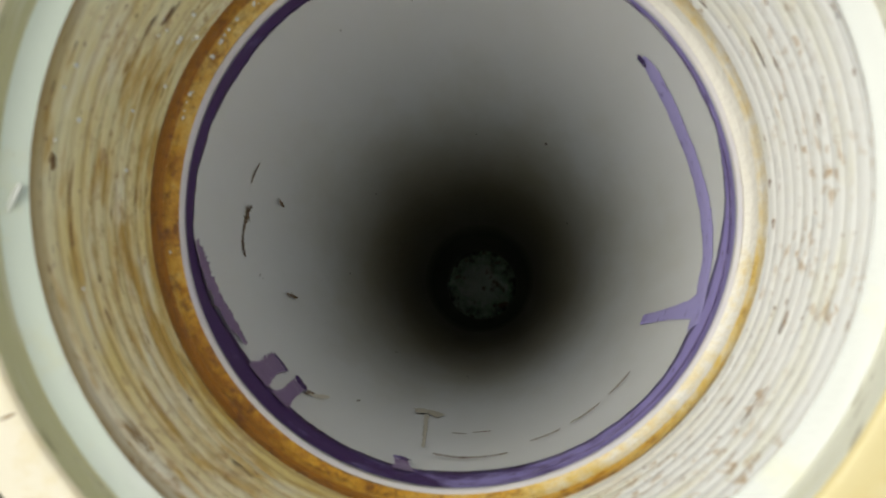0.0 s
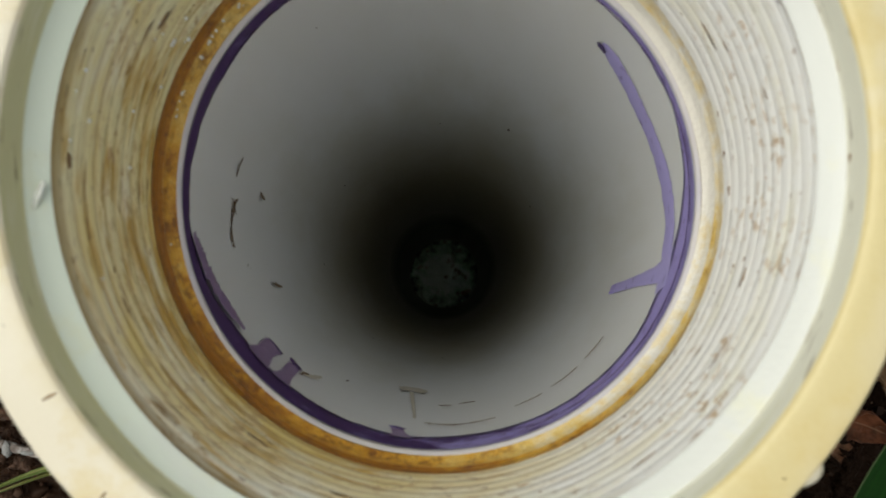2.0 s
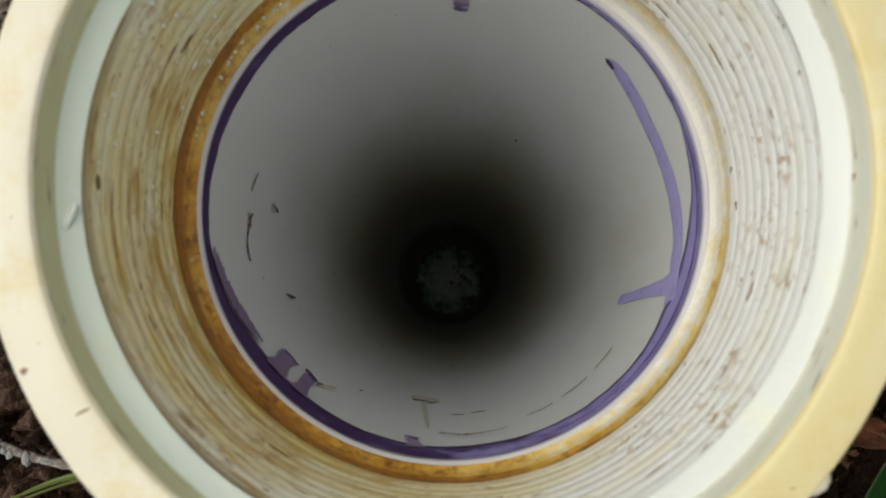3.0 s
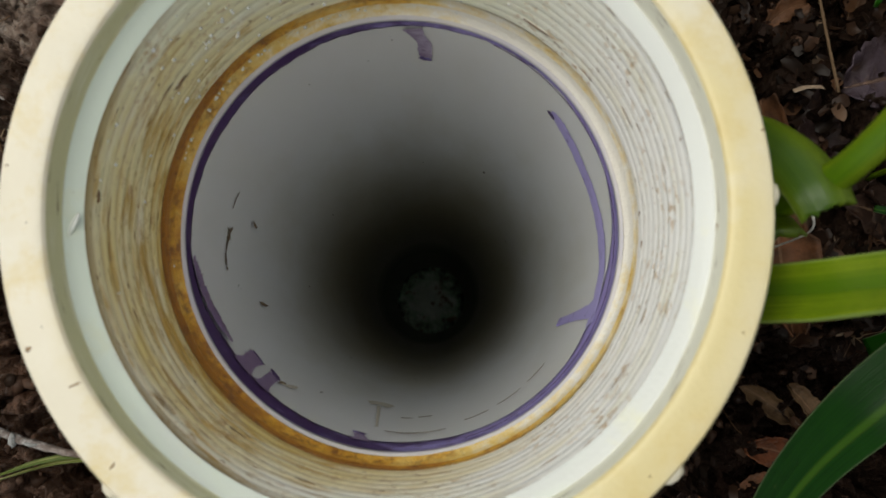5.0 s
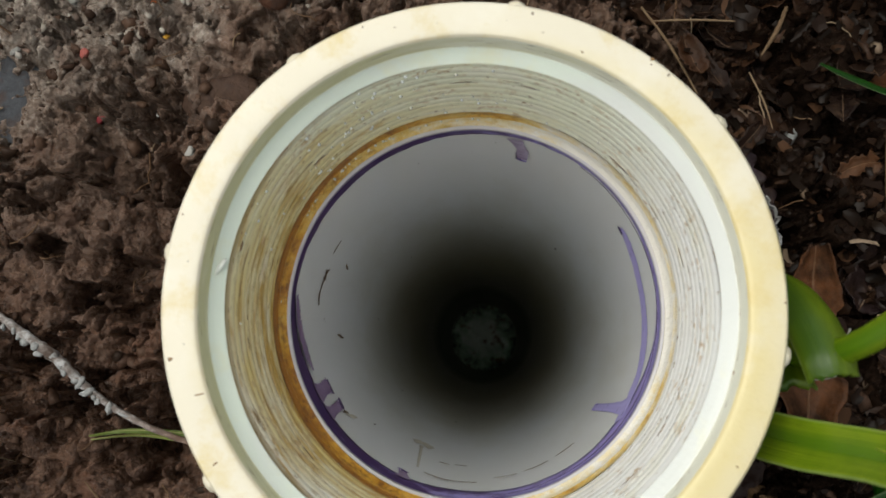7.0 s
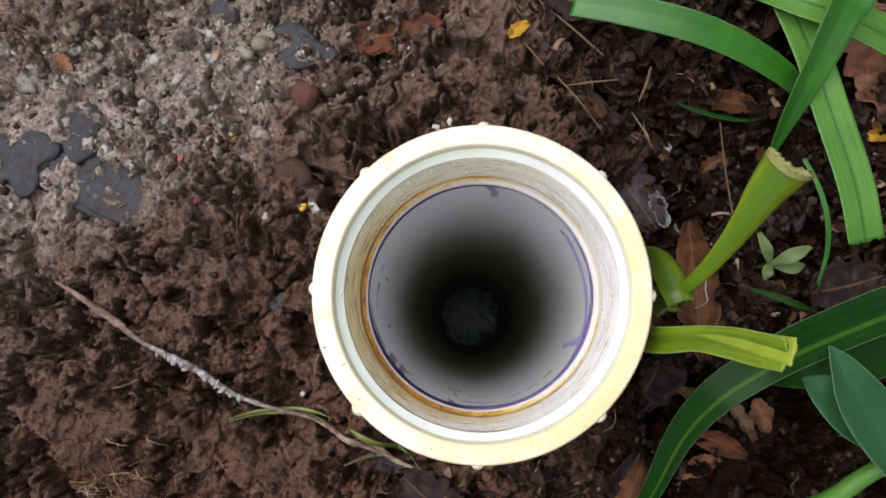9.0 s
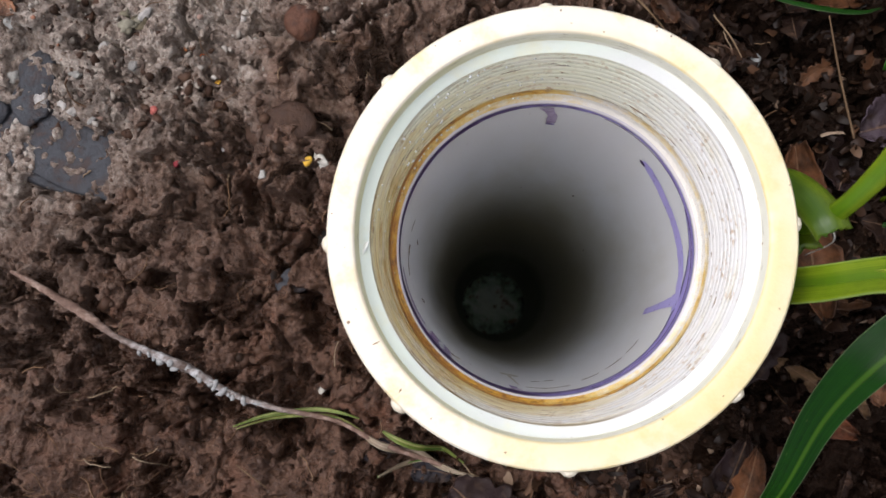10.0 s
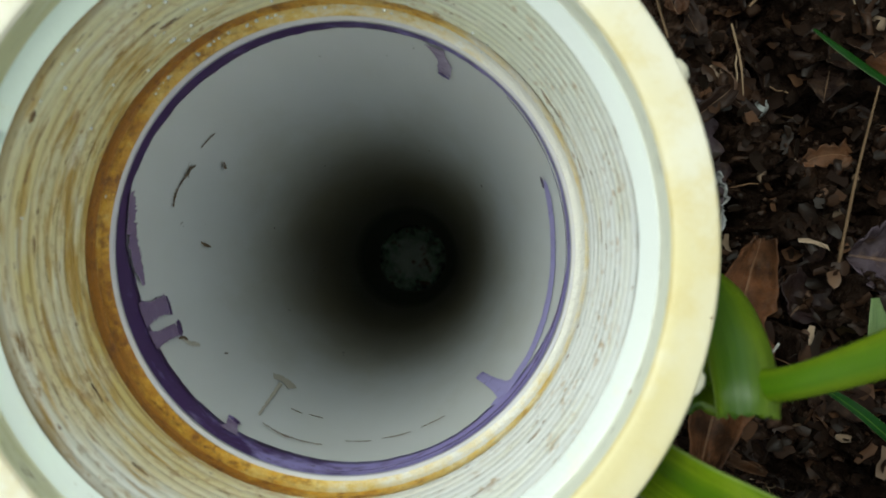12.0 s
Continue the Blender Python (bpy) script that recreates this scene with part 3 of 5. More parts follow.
def make_drain_mat():
    m = Mat("green_drain_wall")
    n = m.noise(45, 5, 0.65)
    # pale olive at the joint, darker green further down
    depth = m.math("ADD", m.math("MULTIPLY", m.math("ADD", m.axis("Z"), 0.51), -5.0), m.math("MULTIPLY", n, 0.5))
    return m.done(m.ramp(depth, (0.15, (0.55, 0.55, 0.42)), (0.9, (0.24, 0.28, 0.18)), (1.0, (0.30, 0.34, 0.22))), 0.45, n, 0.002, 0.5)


DRAIN_WALL = make_drain_mat()
standpipe = build_standpipe()


# ---- purple primer and dirt on the bore ----
def on_wall(deg, z, r):
    a = np.radians(deg)
    cx, cy = drift(z)
    return np.stack([cx + r * np.cos(a), cy + r * np.sin(a), np.full_like(a, z) if np.ndim(z) == 0 else z], -1)


def primer_ring():
    """Painted round the pipe's end, with an uneven lower edge."""
    ctrl = [(-180, 0.0706), (-162, 0.0680), (-150, 0.0632), (-126, 0.0622), (-103, 0.0632), (-88, 0.0615), (-74, 0.0622), (-57, 0.0640), (-44, 0.0645),
            (-30, 0.0620), (-16, 0.0640), (0, 0.0690), (15, 0.0712), (36, 0.0722), (57, 0.0726), (85, 0.0710), (116, 0.0698), (144, 0.0692), (165, 0.0700), (180, 0.0706)]
    deg = np.linspace(-180, 180, 721)
    low = np.interp(deg, [c[0] for c in ctrl], [c[1] for c in ctrl])
    low = low + 0.0016 * (fbm(deg, deg * 0, 9.0, 4, 3) - 0.5) + 0.0008 * (fbm(deg, deg * 0, 2.0, 3, 8) - 0.5)
    rows = [on_wall(deg, SEAT - 0.0002 + (low - SEAT) * u, BORE - 0.00022) for u in (0, 0.25, 0.5, 0.75, 1.0)]
    rows.append(on_wall(deg, low - 0.0001, BORE - 0.00002))
    verts = np.stack(rows)
    return mesh_of("primer_ring", verts.reshape(-1, 3), grid_faces(len(rows), len(deg), flip=True), INK)


def wall_mark(name, line, mat, seed=0, jag=0.0, n=60, lift=0.0004):
    """A flat mark on the bore. line: rows of angle, height, half width in millimetres; runs either way."""
    rng = np.random.default_rng(seed)
    s = spline(line, n)
    arc = np.radians(s[:, 0]) * BORE
    p = np.stack([arc, s[:, 1]], 1)
    t = np.gradient(p, axis=0)
    t /= np.linalg.norm(t, axis=1, keepdims=True) + 1e-12
    q = np.stack([-t[:, 1], t[:, 0]], 1)
    wl_ = s[:, 2] * 0.001 * (1 + jag * rng.normal(0, 1, n))
    wr_ = s[:, 2] * 0.001 * (1 + jag * rng.normal(0, 1, n))
    rows = []
    for u in (-1.0, -0.5, 0.0, 0.5, 1.0):
        w = np.where(u < 0, wl_, wr_)
        e = p + q * (w * u)[:, None]
        rows.append(on_wall(np.degrees(e[:, 0] / BORE), e[:, 1], BORE - (lift if abs(u) < 0.9 else lift - 0.00012)))
    verts = np.stack(rows)
    return mesh_of(name, verts.reshape(-1, 3), grid_faces(5, n), mat, False)


part("primer_ring", primer_ring(), standpipe, "uneven purple primer line")
for k, (line, mat, jag) in enumerate([
    ([(39, 0.0560, 1.6), (36, 0.0556, 2.8), (30, 0.0535, 3.4), (20, 0.0515, 3.5), (8, 0.0530, 3.6), (-2, 0.0560, 3.8), (-10, 0.0585, 3.2), (-18, 0.0600, 3.4), (-28, 0.0640, 2.8)], INK_LIGHT, 0.05),
    ([(-21.5, 0.062, 4.0), (-23.5, 0.056, 2.4), (-25.0, 0.043, 1.7), (-26.5, 0.030, 1.5), (-27.8, 0.0175, 1.5)], INK_LIGHT, 0.03),
    ([(-27.5, 0.0215, 1.4), (-27.9, 0.0165, 1.3)], INK, 0.1),
    ([(85.5, 0.0700, 2.6), (84.0, 0.0650, 1.8), (82.2, 0.0600, 1.8), (82.2, 0.0540, 1.9), (81.8, 0.0500, 1.7)], INK_PALE, 0.05),
    ([(84.0, 0.0495, 0.7), (82.0, 0.0480, 1.3), (80.2, 0.0478, 1.0)], INK, 0.1),
    ([(-143.0, 0.0660, 3.4), (-143.5, 0.0590, 2.3), (-144.3, 0.0520, 2.4), (-144.4, 0.0470, 2.6)], INK_PALE, 0.10),
    ([(-141.2, 0.0462, 0.8), (-144.2, 0.0455, 0.9), (-147.0, 0.0463, 0.6)], INK, 0.2),
    ([(-135.4, 0.0660, 2.6), (-135.8, 0.0590, 1.7), (-136.4, 0.0520, 1.6), (-136.8, 0.0465, 1.7)], INK_PALE, 0.10),
    ([(-135.0, 0.0470, 0.8), (-137.0, 0.0445, 1.6), (-138.8, 0.0425, 0.7)], INK, 0.2),
    ([(-103.5, 0.0680, 2.6), (-104.0, 0.0640, 1.6), (-105.0, 0.0600, 1.4)], INK_PALE, 0.06),
    ([(-103.0, 0.0595, 0.9), (-105.2, 0.0582, 1.3), (-107.0, 0.0588, 0.8)], INK, 0.1),
    ([(-176, 0.0705, 1.2), (-169, 0.0680, 2.2), (-162, 0.0655, 2.8), (-156, 0.0625, 2.4), (-151, 0.0605, 1.0)], INK_PALE, 0.25),
    ([(40.0, 0.0572, 0.5), (38.5, 0.0562, 1.0), (37.0, 0.0552, 0.5)], INK_LINE, 0.3),
    ([(62, 0.0739, 0.14), (40, 0.0738, 0.28), (20, 0.0739, 0.20), (4, 0.0738, 0.42), (-12, 0.0738, 0.30), (-28, 0.0737, 0.45), (-50, 0.0738, 0.25), (-75, 0.0738, 0.14)], INK_LINE, 0.45),
]):
    part("primer_drip", wall_mark("primer_drip", line, mat, 3 + k, jag, 60, 0.0004 + 0.00005 * k), standpipe, "purple primer mark")
for k, (line, mat, jag) in enumerate([
    ([(172, 0.0345, 0.3), (174, 0.0370, 1.0), (177, 0.0385, 0.5), (180, 0.0400, 0.35), (184, 0.0400, 0.7), (186, 0.0395, 0.3)], SMEAR, 1.1),
    ([(160, 0.0360, 0.1), (163, 0.0372, 0.35), (166, 0.0380, 0.15)], SMEAR, 1.0),
    ([(-133.5, 0.0455, 0.3), (-131.5, 0.0410, 0.8), (-130, 0.0350, 0.4)], FAINT, 0.4),
    ([(-134.0, 0.0480, 0.2), (-133.6, 0.0440, 0.5), (-132.9, 0.0420, 0.2)], SMEAR, 0.5),
    ([(-101.3, 0.0430, 0.35), (-102.5, 0.0250, 0.45), (-103.8, 0.0060, 0.6), (-104.2, 0.0000, 0.7)], FAINT, 0.25),
    ([(-107.5, 0.0000, 0.3), (-105.5, -0.0060, 2.8), (-102.5, -0.0060, 2.8), (-100.8, 0.0010, 0.4)], FAINT, 0.15),
    ([(-98.5, 0.0480, 0.15), (-93, 0.0500, 0.55), (-87, 0.0505, 0.35), (-80, 0.0500, 0.12)], SMEAR, 0.95),
    ([(-74, 0.0440, 0.1), (-70, 0.0442, 0.35), (-66, 0.0440, 0.1)], SMEAR, 1.0),
    ([(-63, 0.0430, 0.1), (-58, 0.0430, 0.4), (-54, 0.0425, 0.1)], SMEAR, 1.0),
    ([(-51, 0.0415, 0.1), (-47, 0.0410, 0.35), (-43, 0.0405, 0.1)], SMEAR, 1.0),
    ([(-95, 0.0230, 0.1), (-93, 0.0230, 0.5), (-91, 0.0235, 0.1)], SMEAR, 0.4),
    ([(-89, 0.0220, 0.1), (-86, 0.0218, 0.4), (-84, 0.0220, 0.1)], SMEAR, 0.4),
    ([(196, 0.0120, 0.2), (197, 0.0060, 0.5), (197.5, 0.0010, 0.2)], SMEAR, 0.4),
    ([(167, 0.0150, 0.2), (168, 0.0120, 0.5), (168.5, 0.0090, 0.2)], SMEAR, 0.4),
]):
    part("dirt_mark", wall_mark("dirt_mark", line, mat, 17 + k, jag, 60, 0.0004 + 0.00005 * k), standpipe, "thin brown dirt mark")


def socket_mark(deg, z, length, width, mat, seed):
    """A patch of dirt stuck to the inner wall of the collar; length runs round the wall."""
    v, f = lump_arrays((width * 0.8, length * 0.9, width * 0.7), seed, 3, 0.75)
    a = radians(deg)
    r = thread_radius(z) if z < THREAD_TOP else 0.0579
    me = mesh_of("dirt_speck", v * (0.16, 1, 0.8), f, mat)
    ob = part("dirt_speck", me, standpipe, "dark brown dirt speck")
    ob.matrix_basis = pose(r * math.cos(a), r * math.sin(a), z, 0, 0, deg)


SPECK = make_ink_mat("dark_dirt", (0.11, 0.062, 0.028), (0.34, 0.21, 0.09))
for k, (deg, z, length, width) in enumerate([(145, 0.0964, 0.0034, 0.0007), (148, 0.0995, 0.0022, 0.0006), (175, 0.1123, 0.0009, 0.0011), (-177, 0.1195, 0.0008, 0.0009), (-6, 0.1195, 0.0010, 0.0010), (20, 0.1166, 0.0014, 0.0005), (7, 0.1195, 0.0012, 0.0005),
                                             (84, 0.1068, 0.0042, 0.0006), (88, 0.1079, 0.0026, 0.0004), (40, 0.1166, 0.0012, 0.0004), (101, 0.1056, 0.0022, 0.0004), (114, 0.0932, 0.0018, 0.0004), (158, 0.1131, 0.0020, 0.0004), (149, 0.1166, 0.0024, 0.0004),
                                             (165, 0.1150, 0.0018, 0.0005), (19, 0.0974, 0.0016, 0.0004), (-24, 0.0985, 0.0018, 0.0005), (23, 0.0938, 0.0020, 0.0004), (-129, 0.0958, 0.0014, 0.0006), (-172, 0.1215, 0.0026, 0.0004), (-167, 0.1215, 0.0034, 0.0003), (-151, 0.1215, 0.0036, 0.0003),
                                             (-140, 0.1195, 0.0026, 0.0004), (53, 0.0885, 0.0040, 0.0006), (47, 0.0880, 0.0026, 0.0005), (37, 0.0873, 0.0018, 0.0004), (-96, 0.1083, 0.0020, 0.0004), (-60, 0.1104, 0.0022, 0.0004), (-38, 0.1031, 0.0024, 0.0004), (-110, 0.1026, 0.0022, 0.0005)]):
    socket_mark(deg, z, length, width, SPECK, 900 + k)
for k, (x, y, sx, sy, turn) in enumerate([(-0.0603, -0.0223, 0.0008, 0.0007, 0), (-0.0526, -0.0285, 0.0016, 0.0003, 20), (-0.0464, -0.0420, 0.0009, 0.0003, 60), (0.0312, 0.0575, 0.0006, 0.0005, 0), (0.0163, 0.0570, 0.0004, 0.0003, 0), (0.0645, 0.0101, 0.0004, 0.0003, 0),
                                          (0.0072, 0.0602, 0.0004, 0.0002, 0), (-0.0640, 0.0089, 0.0004, 0.0003, 0), (0.0590, -0.0240, 0.0003, 0.0003, 0), (0.0420, -0.0470, 0.0004, 0.0002, 0), (-0.0250, 0.0570, 0.0005, 0.0002, 0), (-0.0380, -0.0500, 0.0006, 0.0002, 40), (-0.0180, -0.0600, 0.0004, 0.0003, 0)]):
    v, f = lump_arrays((sx * 0.7, sy * 0.7, 0.00012), 950 + k, 2, 0.3)
    ob = part("dirt_speck", mesh_of("dirt_speck", v, f, SPECK), standpipe, "dark brown dirt speck")
    ob.matrix_basis = pose(x, y, TOP, 0, 0, turn)


# ---- the drain's bottom ----
def make_sludge_mat():
    m = Mat("wet_sludge")
    n = m.noise(60, 5, 0.65)
    # sky reflection painted into the colour: pale centre fading to a dark edge
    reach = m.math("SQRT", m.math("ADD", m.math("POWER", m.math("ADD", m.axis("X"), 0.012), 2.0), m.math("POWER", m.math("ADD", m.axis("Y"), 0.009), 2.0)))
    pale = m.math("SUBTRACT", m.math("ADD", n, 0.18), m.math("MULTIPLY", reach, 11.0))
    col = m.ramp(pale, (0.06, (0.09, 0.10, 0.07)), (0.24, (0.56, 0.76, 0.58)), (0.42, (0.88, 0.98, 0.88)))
    col = m.mix(m.ramp(m.noise(55, 4), (0.57, 0.0), (0.66, 0.8)), col, (0.24, 0.14, 0.06))
    return m.done(col, m.ramp(n, (0.4, 0.08), (0.6, 0.3)), m.noise(130, 5), 0.005, 0.9)


def build_sludge():
    xs = np.linspace(-0.052, 0.052, 70)
    gx, gy = np.meshgrid(xs, xs)
    h = 0.012 * (fbm(gx, gy, 0.03, 4, 61) - 0.5) + 0.004 * clods(gx, gy, 0.012, 4.0)
    cx, cy = drift(LOW)
    verts = np.stack([gx + cx, gy + cy, LOW + h], -1).reshape(-1, 3)
    return thing("drain_sludge", mesh_of("drain_sludge", verts, grid_faces(70, 70), make_sludge_mat()), "wet greenish-grey sludge at the drain bottom, sky reflection painted pale", "sludge", kind="stuff")


build_sludge()


# ---- soil crumbs, grit, roots ----
def gz(x, y):
    return float(ground_height(x, y))


def scatter(name, count, chance, size, mat, label, category, seed, flat=0.8):
    """Many small stones in one mesh; chance(x, y) says where they lie."""
    rng = np.random.default_rng(seed)
    shapes = []
    for k in range(14):
        v, f = lump_arrays((1, 1, 1), seed + k, 1, 0.42)
        shapes.append((v + rng.normal(0, 0.13, v.shape), f))
    verts, faces, base, made = [], [], 0, 0
    while made < count:
        x, y = rng.uniform(-0.30, 0.28), rng.uniform(-0.20, 0.21)
        if np.hypot(x, y) < 0.066 or rng.random() > chance(x, y):
            continue
        s = size[0] + (size[1] - size[0]) * rng.random() ** 3
        v, f = shapes[rng.integers(14)]
        a = rng.uniform(0, 6.28)
        sx, sy, sz = s * rng.uniform(0.7, 1.3), s * rng.uniform(0.7, 1.3), s * flat * rng.uniform(0.6, 1.1)
        w = v * (sx, sy, sz)
        w = np.stack([w[:, 0] * np.cos(a) - w[:, 1] * np.sin(a), w[:, 0] * np.sin(a) + w[:, 1] * np.cos(a), w[:, 2]], 1)
        verts.append(w + (x, y, gz(x, y) + sz * 0.05))
        faces += [[q + base for q in p] for p in f]
        base += len(v)
        made += 1
    return thing(name, mesh_of(name, np.concatenate(verts), faces, mat, True), label, category, kind="stuff")


def grit_chance(x, y):
    across = -0.406 * x + 0.914 * y
    return (0.001 + 0.999 * float(step(1 - abs(across - 0.178) / 0.075 + 0.8 * (fbm(x, y, 0.03, 3, 77) - 0.5), 0.2, 0.7))) * float(step(-x, 0.02, 0.10))


def litter_chance(x, y):
    a = float(step(x + 0.35 * (y - 0.03), 0.055, 0.11))
    b = float(step(-y, 0.075, 0.10)) * float(step(x, -0.06, 0.03))
    bare = float(step(x, 0.070, 0.085)) * float(step(-y, 0.030, 0.050))
    return max(a, b) * (1 - 0.9 * bare)


def gz_max(x, y, r=0.004):
    a = np.linspace(0, 6.28, 9)
    return float(max(ground_height(x + r * k * np.cos(a), y + r * k * np.sin(a)).max() for k in (0.3, 1.0)))


def mud_chance(x, y):
    return (0.15 + 0.85 * float(step(fbm(x, y, 0.05, 3, 21), 0.38, 0.58))) * (1 - 0.5 * litter_chance(x, y))


scatter("soil_crumbs", 4200, mud_chance, (0.0005, 0.0030), CRUMBS, "loose dark brown crumbs of damp soil", "soil", 11)
scatter("grit", 3000, grit_chance, (0.0003, 0.0019), GRIT, "grey and sandy grit pressed into wet soil", "gravel", 23, 0.6)
scatter("leaf_mould", 1800, litter_chance, (0.0006, 0.0028), LITTER, "dark crumbs of rotted leaf mould", "soil", 37)


def build_roots():
    rng = np.random.default_rng(5)
    verts, faces, base = [], [], 0
    for k in range(240):
        if k < 100:
            x, y = -0.205 + rng.normal(0, 0.022), -0.105 + rng.normal(0, 0.014)
            a = rng.normal(-0.7, 0.35)
        else:
            x, y = rng.uniform(-0.27, 0.24), rng.uniform(-0.16, 0.18)
            a = rng.uniform(0, 6.28)
        if np.hypot(x, y) < 0.085:
            continue
        n, length = 7, rng.uniform(0.006, 0.020)
        pts = []
        for i in range(n):
            pts.append((x, y, gz_max(x, y, 0.002) + 0.0004))
            a += rng.normal(0, 0.28)
            x, y = x + math.cos(a) * length / n, y + math.sin(a) * length / n
        if min(np.hypot(p[0], p[1]) for p in pts) < 0.068:
            continue
        r = rng.uniform(0.00016, 0.00040)
        p = np.array(pts)
        t = np.gradient(p, axis=0)
        s = np.cross(t, (0, 0, 1.0))
        s /= np.linalg.norm(s, axis=1, keepdims=True) + 1e-9
        ring = np.stack([p + s * r, p + np.array((0, 0, r * 1.4)), p - s * r], 1)
        verts.append(ring.reshape(-1, 3))
        faces += grid_faces(n, 3, wrap=True, base=base)
        base += n * 3
    return thing("rootlets", mesh_of("rootlets", np.concatenate(verts), faces, ROOT), "fine tan rootlets lying in the soil", "roots", kind="stuff")


ROOT = make_palette_mat("dry_roots", ((0.0, (0.10, 0.055, 0.03)), (0.6, (0.22, 0.13, 0.07)), (1.0, (0.34, 0.26, 0.17))), 0.6)
build_roots()


# ---- stones and seeds ----
STONE_MATS = {}


def stone_mat(col, rough=0.6):
    if col not in STONE_MATS:
        m = Mat("stone")
        n = m.noise(260, 5, 0.65)
        tone = m.mix(m.ramp(n, (0.35, 0.0), (0.7, 0.8)), col, tuple(c * 0.45 for c in col))
        mud = m.ramp(m.noise(120, 5, 0.7), (0.50, 0.0), (0.64, 0.7))
        STONE_MATS[col] = m.done(m.mix(mud, tone, (0.055, 0.034, 0.026)) if max(col) < 0.4 else tone, rough, n, 0.0018, 0.9, Specular_IOR_Level=0.15)
    return STONE_MATS[col]


def gz_mean(x, y, r):
    a = np.linspace(0, 6.28, 17)
    return float(np.mean([ground_height(x + r * k * np.cos(a), y + r * k * np.sin(a)).mean() for k in (0.2, 0.5, 0.8)]))


def stone(name, x, y, size, col, label, category, seed, rise=0.35, turn=0.0, rough=0.55, group=""):
    me = lump(name, size, stone_mat(col, rough), seed, 3, 0.24)
    return thing(name, me, label, category, group, m=pose(x, y, gz_mean(x, y, size[1]) + size[2] * rise, 0, 0, turn))


for k, (x, y, sx, sy, turn) in enumerate([(-0.215, 0.060, 0.044, 0.020, -25), (-0.262, 0.075, 0.024, 0.016, 10), (-0.228, 0.090, 0.010, 0.016, 0), (-0.1005, 0.1385, 0.018, 0.010, -10), (-0.109, -0.003, 0.008, 0.007, 0), (-0.145, 0.160, 0.009, 0.008, 0)]):
    stone("slate", x, y, (sx, sy, 0.0016), (0.050, 0.052, 0.057), "flat dark blue-grey slate sunk in the soil", "stone", 100 + k, 0.5 if k < 2 else 0.0, turn, 0.6, "slates in the soil")
stone("pebble", -0.0965, 0.1105, (0.0068, 0.0075, 0.006), (0.10, 0.045, 0.027), "rounded reddish-brown pebble half sunk in soil", "pebble", 120, 0.45)
stone("pebble", -0.110, 0.066, (0.014, 0.011, 0.006), (0.060, 0.033, 0.021), "broad smooth dark brown stone sunk in mud", "pebble", 121, -0.55)
pale = [(-0.152, 0.1478, 0.0055), (-0.158, 0.1500, 0.004), (-0.228, 0.1353, 0.0055), (-0.260, 0.1210, 0.008), (-0.2584, 0.1300, 0.004), (-0.201, 0.094, 0.0035), (-0.222, 0.086, 0.005), (-0.212, 0.083, 0.0042), (-0.206, 0.079, 0.0038), (-0.198, 0.074, 0.0030),
        (-0.236, 0.098, 0.0045), (-0.150, 0.133, 0.004), (-0.190, 0.108, 0.0045), (-0.170, 0.120, 0.005), (-0.132, 0.128, 0.0045), (-0.183, 0.132, 0.006), (-0.214, -0.1075, 0.006), (-0.128, 0.052, 0.002), (-0.118, 0.0435, 0.0035), (-0.092, 0.047, 0.003), (-0.244, 0.118, 0.005), (-0.233, 0.121, 0.004), (-0.176, 0.098, 0.004)]
prng = np.random.default_rng(9)
for k, (x, y, s) in enumerate(pale):
    g, s = prng.uniform(0.20, 0.42), s * 0.72
    stone("pebble", x, y, (s * prng.uniform(0.8, 1.2), s * prng.uniform(0.6, 0.9), s * 0.6), (round(g, 2), round(g * 0.95, 2), round(g * 0.86, 2)), "small pale grey pebble in the soil", "pebble", 130 + k, -0.15, prng.uniform(0, 180), 0.6, "pale pebbles in the soil")
for x, y, s, col, label in [(-0.1387, 0.0892, 0.0013, (0.75, 0.42, 0.06), "tiny yellow-orange grain on the soil"), (-0.1440, 0.1000, 0.0013, (0.50, 0.14, 0.04), "tiny orange grain on the soil"), (-0.1530, 0.1060, 0.0014, (0.42, 0.16, 0.06), "tiny orange grain on the soil"),
                            (-0.1490, 0.1350, 0.0019, (0.45, 0.16, 0.06), "tiny orange grain on the soil"), (-0.1617, 0.0530, 0.0022, (0.42, 0.07, 0.08), "small pinkish-red seed on the soil"), (-0.1660, 0.0755, 0.0020, (0.36, 0.10, 0.08), "small dull red seed on the soil"),
                            (-0.0978, 0.0498, 0.0024, (0.66, 0.40, 0.05), "yellow husk beside the pipe"), (-0.1405, 0.0600, 0.0011, (0.70, 0.68, 0.64), "tiny white grain on the soil")]:
    stone("seed", x, y, (s, s * 0.8, s * 0.7), col, label, "seed", int(abs(x) * 9000), 0.5, 30, 0.4, "bright grains on the soil")
for x, y, s, turn, label in [(-0.0975, -0.0529, 0.0026, 70, "white rice-like seed on the mud"), (-0.0925, 0.0505, 0.0040, -40, "white husk beside the pipe"), (-0.0235, 0.0940, 0.0036, -35, "white husk on the soil"), (-0.0170, 0.0965, 0.0022, 80, "white seed on the soil"), (0.1025, 0.0830, 0.0042, 60, "translucent pale flake on the litter")]:
    stone("husk", x, y, (s, s * 0.5, s * 0.4), (0.46, 0.44, 0.38) if s < 0.0041 else (0.27, 0.28, 0.27), label, "seed husk", int(abs(y) * 7000), 0.9, turn, 0.35, "white husks on the soil")


